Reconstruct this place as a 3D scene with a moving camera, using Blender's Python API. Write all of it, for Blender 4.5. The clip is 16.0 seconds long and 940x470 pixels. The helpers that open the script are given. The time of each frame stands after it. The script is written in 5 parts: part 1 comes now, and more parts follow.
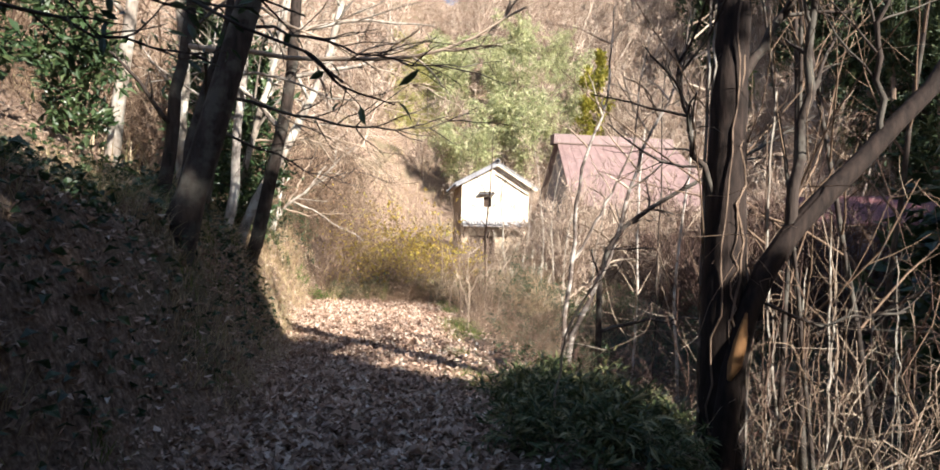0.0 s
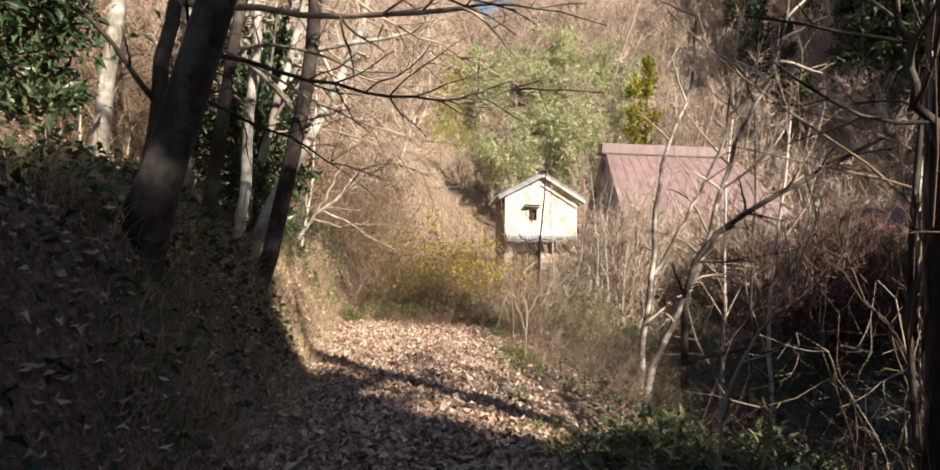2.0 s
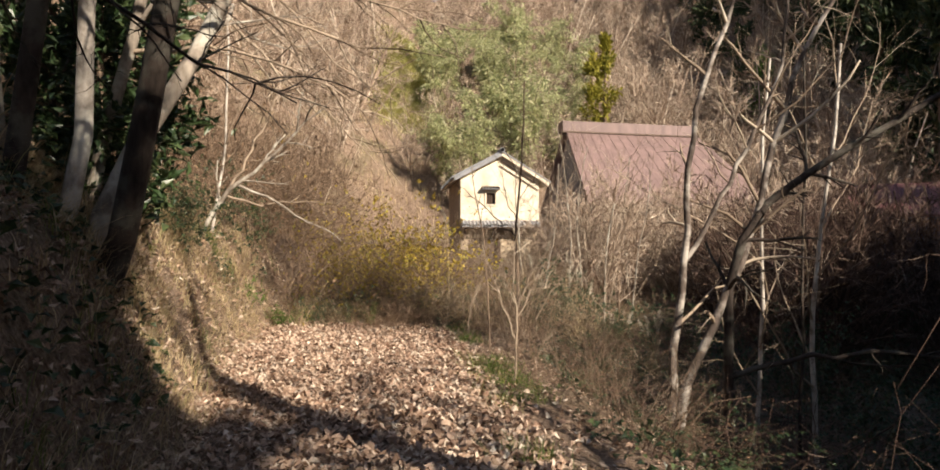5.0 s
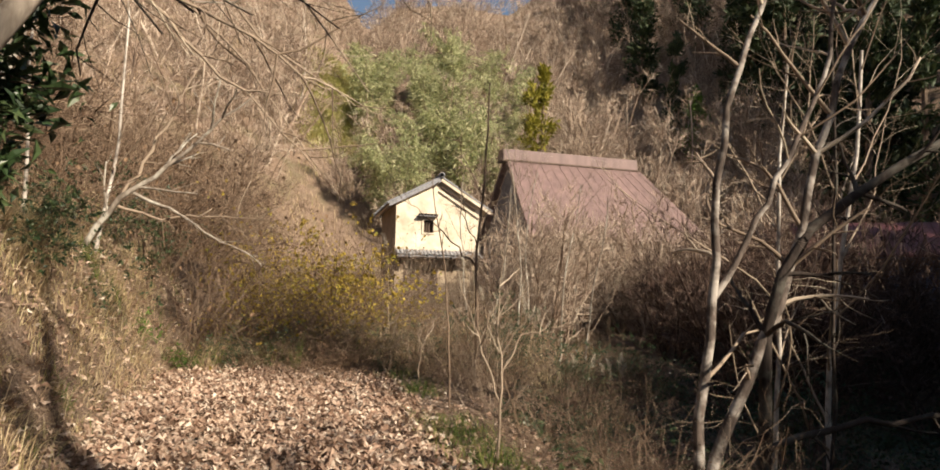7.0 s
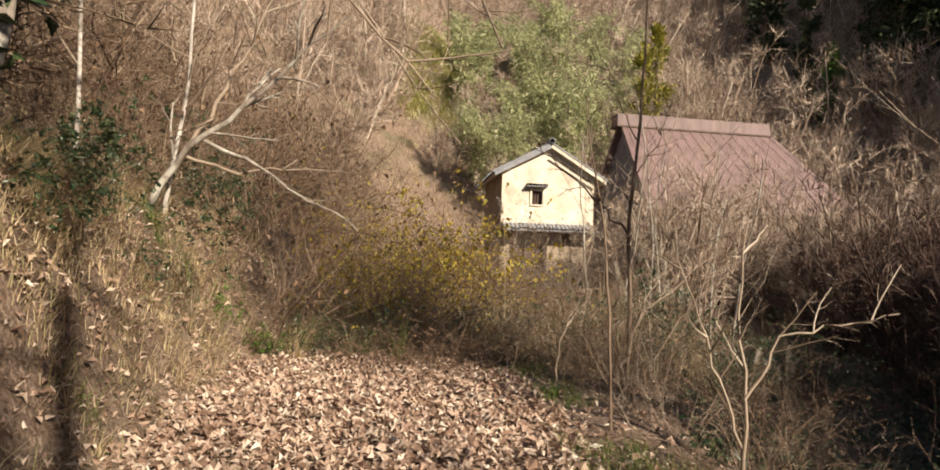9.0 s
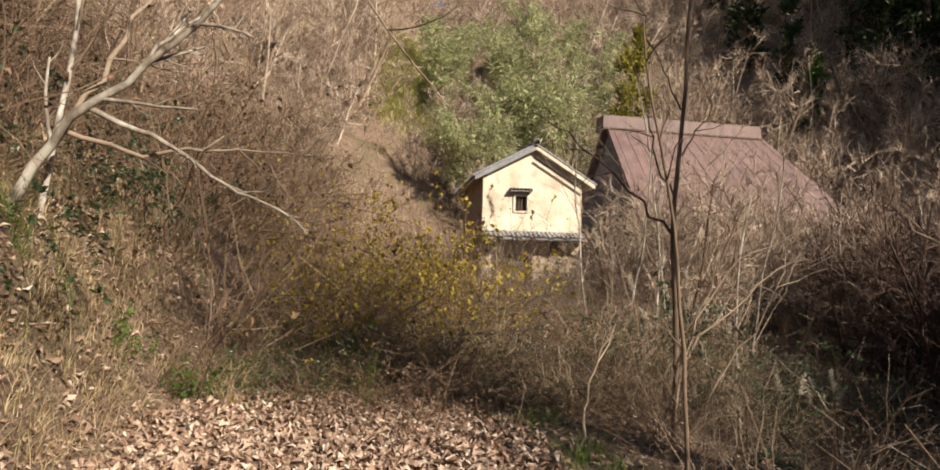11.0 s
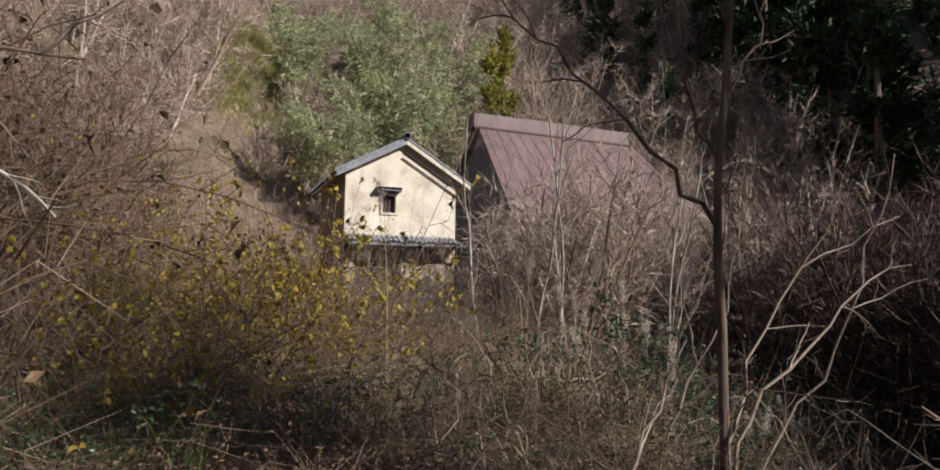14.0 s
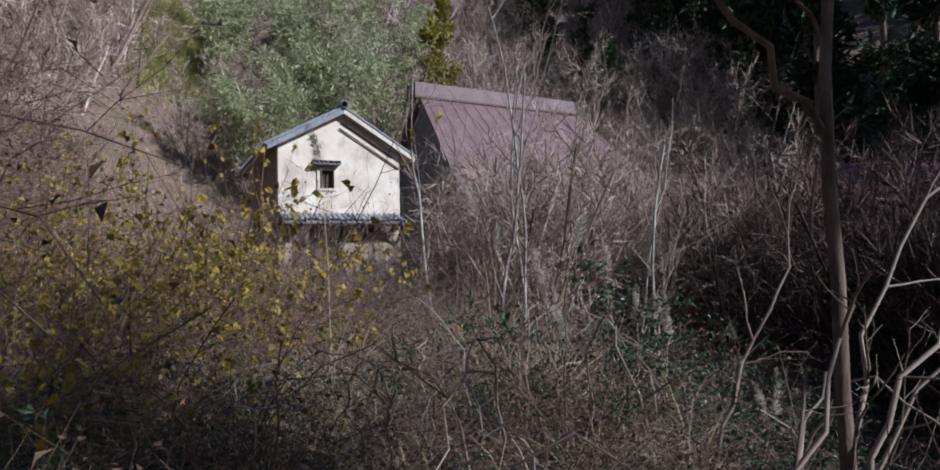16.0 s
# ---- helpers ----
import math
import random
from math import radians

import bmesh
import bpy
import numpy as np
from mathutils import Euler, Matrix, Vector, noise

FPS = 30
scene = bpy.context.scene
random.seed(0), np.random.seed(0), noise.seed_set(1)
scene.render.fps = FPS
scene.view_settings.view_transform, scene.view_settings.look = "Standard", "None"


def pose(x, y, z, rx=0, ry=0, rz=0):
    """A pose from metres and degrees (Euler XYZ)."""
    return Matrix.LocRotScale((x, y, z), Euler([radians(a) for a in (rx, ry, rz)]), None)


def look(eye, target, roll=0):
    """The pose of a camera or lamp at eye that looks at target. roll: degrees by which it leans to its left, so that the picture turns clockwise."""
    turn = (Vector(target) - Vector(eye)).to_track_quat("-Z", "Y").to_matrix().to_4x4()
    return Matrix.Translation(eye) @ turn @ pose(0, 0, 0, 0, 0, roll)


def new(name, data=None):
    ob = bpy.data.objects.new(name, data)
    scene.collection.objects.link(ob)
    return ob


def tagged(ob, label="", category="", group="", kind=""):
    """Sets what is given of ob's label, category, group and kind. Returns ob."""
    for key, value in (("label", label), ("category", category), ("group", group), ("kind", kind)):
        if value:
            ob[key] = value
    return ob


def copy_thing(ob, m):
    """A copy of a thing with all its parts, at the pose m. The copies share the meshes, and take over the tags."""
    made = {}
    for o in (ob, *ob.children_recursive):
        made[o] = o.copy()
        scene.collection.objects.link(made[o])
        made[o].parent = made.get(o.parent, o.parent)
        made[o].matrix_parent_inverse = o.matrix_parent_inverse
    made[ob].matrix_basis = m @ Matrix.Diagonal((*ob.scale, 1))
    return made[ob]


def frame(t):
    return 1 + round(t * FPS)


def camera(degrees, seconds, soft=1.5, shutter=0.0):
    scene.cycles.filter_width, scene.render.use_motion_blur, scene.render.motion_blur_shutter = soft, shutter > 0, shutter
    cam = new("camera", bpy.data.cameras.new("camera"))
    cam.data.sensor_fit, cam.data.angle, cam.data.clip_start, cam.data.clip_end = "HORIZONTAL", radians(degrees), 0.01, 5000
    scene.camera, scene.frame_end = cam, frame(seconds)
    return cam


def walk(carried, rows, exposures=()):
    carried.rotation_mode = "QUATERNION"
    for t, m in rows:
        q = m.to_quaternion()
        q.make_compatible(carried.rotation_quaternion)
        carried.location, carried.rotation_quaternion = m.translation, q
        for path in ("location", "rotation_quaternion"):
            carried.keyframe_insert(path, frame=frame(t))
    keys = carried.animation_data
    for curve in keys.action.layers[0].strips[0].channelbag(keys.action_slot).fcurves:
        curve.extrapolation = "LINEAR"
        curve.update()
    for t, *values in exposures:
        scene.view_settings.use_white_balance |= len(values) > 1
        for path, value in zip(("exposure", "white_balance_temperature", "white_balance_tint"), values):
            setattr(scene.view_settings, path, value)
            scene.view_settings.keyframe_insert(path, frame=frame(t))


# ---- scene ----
cam = camera(69.6, 16.0, soft=1.7)
METRES, EYE, TILT, LEAN, TURN = 17.2, 1.5, 0.0, 0.0, 0.0
ROWS = [
    (0.0, 0.0, 0.0, 0.0, -0.01, 0.49, -1.13),
    (0.5, -0.0065, 0.0367, -0.0015, 0.84, 0.89, -0.1),
    (1.0, -0.0106, 0.0684, -0.0028, 1.33, 1.29, -0.64),
    (1.5, -0.0125, 0.0987, -0.0041, -0.84, 1.95, -0.76),
    (2.0, -0.02, 0.135, -0.0069, 3.17, 1.97, -1.01),
    (2.5, -0.0223, 0.1651, -0.0084, 2.96, 0.31, -0.83),
    (3.0, -0.0266, 0.1978, -0.0089, 4.62, -0.11, -0.4),
    (3.5, -0.0336, 0.2273, -0.0098, 1.81, 0.76, -0.92),
    (4.0, -0.0385, 0.2619, -0.0114, -0.59, 0.93, -0.13),
    (6.5, -0.0592, 0.431, -0.0153, -3.31, 3.23, -1.28),
    (7.0, -0.0665, 0.4613, -0.0159, -7.61, 4.06, -1.25),
    (7.5, -0.0685, 0.4986, -0.0176, -2.83, 2.39, 0.22),
    (8.0, -0.0765, 0.5373, -0.0197, -3.82, 1.99, 0.08),
    (8.5, -0.0808, 0.5705, -0.0214, -3.96, 2.06, -0.76),
    (9.0, -0.0872, 0.6079, -0.0218, 0.43, 2.01, -1.88),
    (11.5, -0.099, 0.7669, -0.0227, -3.26, 3.2, -1.29),
    (12.0, -0.1018, 0.7968, -0.0229, -4.66, 3.18, -1.22),
    (12.5, -0.1044, 0.8266, -0.0221, -4.47, 3.19, -0.69),
    (13.0, -0.1079, 0.8553, -0.021, -9.4, 4.11, -0.31),
    (13.5, -0.1078, 0.8825, -0.0201, -11.66, 4.48, 0.32),
    (14.0, -0.1111, 0.9057, -0.0205, -14.28, 4.02, -0.95),
    (14.5, -0.1123, 0.923, -0.0226, -14.59, 3.74, -1.0),
    (15.0, -0.1095, 0.9447, -0.0233, -14.74, 5.38, 0.07),
    (15.5, -0.1082, 0.9664, -0.0255, -17.65, 4.72, 0.76),
    (16.0, -0.1002, 0.9891, -0.0271, -19.14, 2.39, 1.25),
]
EXPOSURES = [(0.0, 1.8, 6000, 10), (1.5, 1.45, 6300, 10), (3.5, 1.15, 6600, 10), (7.5, 0.8, 6900, 10), (9.0, 0.8, 6800, 10), (12.5, 0.4, 6400, 10), (15.0, 0.15, 5150, 12), (16.0, 0.1, 4900, 14)]
walk(cam, [(t, pose(0, 0, EYE, TILT, LEAN, TURN) @ pose(METRES * x, METRES * y, METRES * z, 90 + pitch, roll, yaw)) for t, x, y, z, yaw, pitch, roll in ROWS], EXPOSURES)

# ---- world, sun ----
SUN_AZ, SUN_EL = 40.0, 30.0
sun_dir = Vector((math.sin(radians(SUN_AZ)) * math.cos(radians(SUN_EL)), -math.cos(radians(SUN_AZ)) * math.cos(radians(SUN_EL)), math.sin(radians(SUN_EL))))
world = bpy.data.worlds.new("sky")
scene.world = world
world.use_nodes = True
wn = world.node_tree.nodes
sky = wn.new("ShaderNodeTexSky")
sky.sky_type, sky.sun_disc = "NISHITA", False
sky.sun_elevation, sky.sun_rotation = radians(SUN_EL), math.atan2(sun_dir.x, sun_dir.y)
wn["Background"].inputs[1].default_value = 0.06
world.node_tree.links.new(sky.outputs[0], wn["Background"].inputs[0])
sun = new("sun", bpy.data.lights.new("sun", "SUN"))
sun.data.energy, sun.data.angle, sun.data.color = 5.0, radians(1.0), (1.0, 0.9, 0.76)
sun.matrix_world = look(sun_dir * 60, (0, 0, 0))

# ---- materials ----
def material(name):
    m = bpy.data.materials.new(name)
    m.use_nodes = True
    nt = m.node_tree
    return m, nt, nt.nodes["Principled BSDF"]


def ramp(nt, source, stops):
    r = nt.nodes.new("ShaderNodeValToRGB")
    els = r.color_ramp.elements
    while len(els) < len(stops):
        els.new(0.5)
    for e, (p, c) in zip(els, stops):
        e.position, e.color = p, (*c, 1)
    nt.links.new(source, r.inputs[0])
    return r.outputs[0]


def noise_tex(nt, scale, detail=5, stretch=(1, 1, 1), coord="Object", rough=0.6):
    tc = nt.nodes.new("ShaderNodeTexCoord")
    mp = nt.nodes.new("ShaderNodeMapping")
    mp.inputs["Scale"].default_value = stretch
    nt.links.new(tc.outputs[coord], mp.inputs[0])
    n = nt.nodes.new("ShaderNodeTexNoise")
    n.inputs["Scale"].default_value, n.inputs["Detail"].default_value, n.inputs["Roughness"].default_value = scale, detail, rough
    nt.links.new(mp.outputs[0], n.inputs["Vector"])
    return n.outputs["Fac"]


def mix(nt, a, b, fac, mode="MIX"):
    m = nt.nodes.new("ShaderNodeMix")
    m.data_type, m.blend_type = "RGBA", mode
    for sock, v in ((m.inputs[0], fac), (m.inputs[6], a), (m.inputs[7], b)):
        if isinstance(v, (int, float)):
            sock.default_value = v
        elif isinstance(v, tuple):
            sock.default_value = (*v, 1)
        else:
            nt.links.new(v, sock)
    return m.outputs[2]


def bump(nt, bsdf, height, strength, dist):
    b = nt.nodes.new("ShaderNodeBump")
    b.inputs["Strength"].default_value, b.inputs["Distance"].default_value = strength, dist
    nt.links.new(height, b.inputs["Height"])
    nt.links.new(b.outputs[0], bsdf.inputs["Normal"])


def bark_material(name, dark, light, scale, stretch=(1, 1, 0.25), lichen=None, rough=0.9):
    m, nt, p = material(name)
    a = noise_tex(nt, scale, 6, stretch)
    c = ramp(nt, a, [(0.3, dark), (0.68, light)])
    if lichen:
        c = mix(nt, c, lichen, ramp(nt, noise_tex(nt, scale * 0.22, 4), [(0.48, (0, 0, 0)), (0.6, (1, 1, 1))]))
    nt.links.new(c, p.inputs["Base Color"])
    p.inputs["Roughness"].default_value = rough
    p.inputs["Specular IOR Level"].default_value = 0.25
    bump(nt, p, a, 0.7, 0.02)
    return m


def leaf_material(name, stops, through_leaf=0.35, rough=0.55, gloss=0.3, patch=0.0):
    """Leaves and blades: colour by island, with a fine mottling; light also shines through."""
    m, nt, p = material(name)
    g = nt.nodes.new("ShaderNodeNewGeometry")
    c = ramp(nt, g.outputs["Random Per Island"], stops)
    c = mix(nt, c, ramp(nt, noise_tex(nt, 45, 3), [(0.25, (0.68, 0.64, 0.6)), (0.7, (1.1, 1.1, 1.05))]), 0.7, "MULTIPLY")
    if patch:
        c = mix(nt, c, ramp(nt, noise_tex(nt, patch, 3), [(0.3, (0.72, 0.68, 0.64)), (0.7, (1.15, 1.15, 1.1))]), 0.8, "MULTIPLY")
    nt.links.new(c, p.inputs["Base Color"])
    p.inputs["Roughness"].default_value = rough
    p.inputs["Specular IOR Level"].default_value = gloss
    tr = nt.nodes.new("ShaderNodeBsdfTranslucent")
    nt.links.new(c, tr.inputs[0])
    ms = nt.nodes.new("ShaderNodeMixShader")
    ms.inputs[0].default_value = through_leaf
    nt.links.new(p.outputs[0], ms.inputs[1])
    nt.links.new(tr.outputs[0], ms.inputs[2])
    nt.links.new(ms.outputs[0], nt.nodes["Material Output"].inputs[0])
    return m


BARK_DARK = bark_material("bark_dark", (0.016, 0.012, 0.01), (0.06, 0.044, 0.036), 14, lichen=(0.08, 0.072, 0.06))
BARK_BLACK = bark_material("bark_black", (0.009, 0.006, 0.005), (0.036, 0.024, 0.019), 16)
# dark base and pale patches imitate the stems' shaded sides and highlights
BARK_LIT_EDGED = bark_material("bark_lit_edged", (0.025, 0.019, 0.016), (0.16, 0.125, 0.105), 12, (1, 1, 0.4), lichen=(0.38, 0.34, 0.3))
BARK_GREY = bark_material("bark_grey", (0.12, 0.095, 0.075), (0.34, 0.29, 0.24), 11, lichen=(0.45, 0.42, 0.36))
BARK_PALE = bark_material("bark_pale", (0.16, 0.13, 0.11), (0.55, 0.49, 0.43), 10, (1, 1, 0.7), lichen=(0.6, 0.56, 0.5), rough=0.75)
BARK_BROWN = bark_material("bark_brown", (0.07, 0.048, 0.036), (0.24, 0.17, 0.12), 16)
WOOD_RAW = bark_material("wood_raw", (0.17, 0.085, 0.035), (0.32, 0.17, 0.07), 9, (1, 1, 0.15))
TWIG_BROWN = leaf_material("twig_brown", [(0.0, (0.065, 0.042, 0.03)), (0.5, (0.155, 0.105, 0.075)), (0.85, (0.28, 0.205, 0.155)), (1.0, (0.44, 0.35, 0.27))], 0.0, 0.8, 0.2, 0.7)
# darker copy of the brown twigs, with shade put into the colour
TWIG_SHADED = leaf_material("twig_shaded", [(0.0, (0.03, 0.018, 0.014)), (0.5, (0.085, 0.052, 0.042)), (0.88, (0.16, 0.105, 0.09)), (1.0, (0.32, 0.25, 0.21))], 0.0, 0.8, 0.2, 0.7)
TWIG_PALE = leaf_material("twig_pale", [(0.0, (0.14, 0.1, 0.075)), (0.5, (0.3, 0.23, 0.18)), (1.0, (0.58, 0.5, 0.42))], 0.0, 0.7, 0.25, 0.7)
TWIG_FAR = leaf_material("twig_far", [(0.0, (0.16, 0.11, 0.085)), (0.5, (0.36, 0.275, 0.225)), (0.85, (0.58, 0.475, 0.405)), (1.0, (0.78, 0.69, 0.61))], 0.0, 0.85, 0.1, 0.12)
LEAF_DRY = leaf_material("leaf_dry", [(0.0, (0.16, 0.1, 0.07)), (0.2, (0.33, 0.215, 0.165)), (0.6, (0.53, 0.39, 0.315)), (0.9, (0.72, 0.585, 0.5)), (1.0, (0.82, 0.73, 0.65))], 0.15, 0.7, 0.25, 1.2)
STRAW = leaf_material("straw", [(0.0, (0.28, 0.2, 0.12)), (0.4, (0.56, 0.44, 0.29)), (0.8, (0.74, 0.62, 0.45)), (1.0, (0.34, 0.34, 0.13))], 0.3, 0.7, 0.2, 1.0)
GRASS = leaf_material("grass_green", [(0.0, (0.05, 0.09, 0.02)), (0.6, (0.13, 0.2, 0.045)), (1.0, (0.34, 0.32, 0.1))], 0.35, 0.5, 0.3)
LEAF_DARK = leaf_material("leaf_dark", [(0.0, (0.018, 0.035, 0.014)), (0.6, (0.04, 0.075, 0.028)), (1.0, (0.09, 0.12, 0.05))], 0.2, 0.4, 0.5)
LEAF_FRESH = leaf_material("leaf_fresh", [(0.0, (0.06, 0.14, 0.02)), (1.0, (0.16, 0.28, 0.05))], 0.4, 0.45, 0.4)
LEAF_YELLOW = leaf_material("leaf_yellow", [(0.0, (0.2, 0.13, 0.03)), (0.4, (0.42, 0.31, 0.05)), (0.8, (0.6, 0.47, 0.08)), (1.0, (0.3, 0.34, 0.07))], 0.45, 0.55, 0.3, 0.8)
BAMBOO = leaf_material("bamboo_leaf", [(0.0, (0.2, 0.25, 0.11)), (0.5, (0.5, 0.53, 0.3)), (1.0, (0.76, 0.75, 0.52))], 0.5, 0.6, 0.3, 0.15)
CONIFER = leaf_material("conifer_leaf", [(0.0, (0.022, 0.038, 0.018)), (0.6, (0.045, 0.07, 0.03)), (1.0, (0.085, 0.1, 0.045))], 0.15, 0.6, 0.3, 0.3)
CONIFER_GOLD = leaf_material("conifer_gold", [(0.0, (0.14, 0.15, 0.02)), (0.6, (0.3, 0.28, 0.04)), (1.0, (0.42, 0.36, 0.07))], 0.35, 0.6, 0.3, 0.3)
LEAF_OLIVE = leaf_material("leaf_olive", [(0.0, (0.045, 0.065, 0.025)), (0.6, (0.12, 0.15, 0.06)), (1.0, (0.36, 0.33, 0.17))], 0.25, 0.45, 0.4)
LEAF_BROWN = leaf_material("leaf_brown", [(0.0, (0.07, 0.04, 0.026)), (0.6, (0.17, 0.105, 0.065)), (1.0, (0.32, 0.2, 0.12))], 0.25, 0.6, 0.3)
# brighter grass, with the far meadow's sunlight put into its colour
GRASS_LIT = leaf_material("lit_meadow", [(0.0, (0.3, 0.32, 0.1)), (0.5, (0.5, 0.5, 0.2)), (1.0, (0.72, 0.66, 0.36))], 0.35, 0.6, 0.2, 0.2)
PLUME = leaf_material("plume", [(0.0, (0.5, 0.44, 0.36)), (1.0, (0.72, 0.66, 0.58))], 0.5, 0.9, 0.1)


def ground_material():
    m, nt, p = material("woodland_soil")
    fine, mid, wide = noise_tex(nt, 22, 8), noise_tex(nt, 3.5, 6), noise_tex(nt, 0.35, 4)
    c = ramp(nt, fine, [(0.28, (0.06, 0.042, 0.032)), (0.5, (0.23, 0.17, 0.13)), (0.75, (0.5, 0.4, 0.32))])
    c = mix(nt, c, ramp(nt, mid, [(0.3, (0.5, 0.42, 0.36)), (0.7, (1.1, 1.05, 1.0))]), 0.8, "MULTIPLY")
    c = mix(nt, c, (0.09, 0.10, 0.045), ramp(nt, wide, [(0.5, (0, 0, 0)), (0.72, (0.55, 0.55, 0.55))]))
    nt.links.new(c, p.inputs["Base Color"])
    p.inputs["Roughness"].default_value = 0.95
    p.inputs["Specular IOR Level"].default_value = 0.15
    bump(nt, p, fine, 1.0, 0.05)
    return m


def plaster_material():
    m, nt, p = material("lime_plaster")
    fine, wide, stain_shadow = noise_tex(nt, 30, 6), noise_tex(nt, 1.3, 6), noise_tex(nt, 2.6, 7, (1.2, 1.2, 0.7))
    c = ramp(nt, wide, [(0.3, (0.54, 0.455, 0.345)), (0.5, (0.72, 0.63, 0.5)), (0.72, (0.8, 0.73, 0.6))])
    # darker blotches: stains, with branch shadows painted in among them
    c = mix(nt, c, (0.42, 0.34, 0.26), ramp(nt, stain_shadow, [(0.5, (0, 0, 0)), (0.72, (0.75, 0.75, 0.75))]))
    c = mix(nt, c, ramp(nt, fine, [(0.2, (0.8, 0.78, 0.74)), (0.7, (1, 1, 1))]), 0.7, "MULTIPLY")
    nt.links.new(c, p.inputs["Base Color"])
    p.inputs["Roughness"].default_value = 0.9
    bump(nt, p, fine, 0.4, 0.01)
    return m


def plain(name, dark, light, scale, rough, metallic=0.0, stretch=(1, 1, 1), relief=0.3):
    m, nt, p = material(name)
    a = noise_tex(nt, scale, 6, stretch)
    b = noise_tex(nt, scale * 0.15, 4, stretch)
    c = ramp(nt, a, [(0.3, dark), (0.7, light)])
    c = mix(nt, c, ramp(nt, b, [(0.3, (0.7, 0.68, 0.66)), (0.7, (1.1, 1.1, 1.1))]), 0.7, "MULTIPLY")
    nt.links.new(c, p.inputs["Base Color"])
    p.inputs["Roughness"].default_value, p.inputs["Metallic"].default_value = rough, metallic
    bump(nt, p, a, relief, 0.01)
    return m


SOIL = ground_material()
PLASTER = plaster_material()
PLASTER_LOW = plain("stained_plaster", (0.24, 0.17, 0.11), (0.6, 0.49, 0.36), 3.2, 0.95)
EARTH_WALL = plain("earth_wall", (0.2, 0.14, 0.09), (0.42, 0.32, 0.22), 5, 0.95)
# grey for the gable end turned from the sun, its shade included
WALL_SHADED = plain("shaded_wall", (0.12, 0.115, 0.12), (0.25, 0.24, 0.24), 4, 0.9)
TIMBER = plain("old_timber", (0.05, 0.032, 0.024), (0.15, 0.10, 0.075), 12, 0.85, 0, (1, 1, 0.15))
TILE = plain("grey_tile", (0.14, 0.14, 0.15), (0.32, 0.32, 0.34), 9, 0.65)
PENT_TILE = plain("pale_tile", (0.2, 0.2, 0.21), (0.5, 0.5, 0.52), 6, 0.6)
ROOF_METAL = plain("maroon_roof_sheet", (0.13, 0.083, 0.078), (0.22, 0.14, 0.13), 3, 0.6, 0, (1, 1, 0.2))
# shed colours, dulled and darkened so that it looks shaded
ROOF_RED = plain("red_roof_sheet", (0.12, 0.045, 0.045), (0.22, 0.085, 0.085), 5, 0.6)
BLUE_SHEET = plain("blue_sheet", (0.08, 0.1, 0.17), (0.18, 0.21, 0.31), 4, 0.6)

# ---- mesh helpers ----
def mesh_of(name, V, F, mat, smooth=False):
    """A triangle mesh from arrays."""
    me = bpy.data.meshes.new(name)
    V, F = np.asarray(V, np.float32).reshape(-1, 3), np.asarray(F, np.int32).reshape(-1, 3)
    me.vertices.add(len(V))
    me.vertices.foreach_set("co", V.ravel())
    me.loops.add(F.size)
    me.loops.foreach_set("vertex_index", F.ravel())
    me.polygons.add(len(F))
    me.polygons.foreach_set("loop_start", np.arange(0, F.size, 3, dtype=np.int32))
    me.polygons.foreach_set("use_smooth", np.full(len(F), smooth))
    me.materials.append(mat)
    me.update(calc_edges=True)
    return me


def joined(pieces):
    V, F, n = [], [], 0
    for v, f in pieces:
        if len(v):
            V.append(v)
            F.append(f + n)
            n += len(v)
    return (np.concatenate(V), np.concatenate(F)) if V else (np.zeros((0, 3)), np.zeros((0, 3), int))


def moved(piece, x, y, z, turn=0.0, size=1.0, tall=None):
    v, f = piece
    c, s = math.cos(turn), math.sin(turn)
    out = np.empty_like(v)
    out[:, 0] = size * (c * v[:, 0] - s * v[:, 1]) + x
    out[:, 1] = size * (s * v[:, 0] + c * v[:, 1]) + y
    out[:, 2] = (tall or size) * v[:, 2] + z
    return out, f


def unit(a):
    return a / np.maximum(np.linalg.norm(a, axis=-1, keepdims=True), 1e-9)


def tubes(P, R, k):
    """Tapered tubes along m lines of n points, with k sides."""
    P, R = np.asarray(P, float), np.asarray(R, float)
    if P.size == 0:
        return np.zeros((0, 3)), np.zeros((0, 3), int)
    m, n = P.shape[:2]
    T = unit(np.gradient(P, axis=1))
    u = unit(np.cross(T, np.array([0.31, 0.77, 0.5567])))
    v = np.cross(T, u)
    a = np.arange(k) * 2 * math.pi / k
    ring = P[:, :, None] + R[:, :, None, None] * (np.cos(a)[:, None] * u[:, :, None] + np.sin(a)[:, None] * v[:, :, None])
    i = np.arange(m)[:, None, None] * n * k + np.arange(n - 1)[None, :, None] * k
    j = np.arange(k)[None, None, :]
    j2 = (j + 1) % k
    A, B, C, D = i + j, i + j2, i + k + j2, i + k + j
    F = np.stack([np.stack([A, B, C], -1), np.stack([A, C, D], -1)], -2).reshape(-1, 3)
    return ring.reshape(-1, 3), F


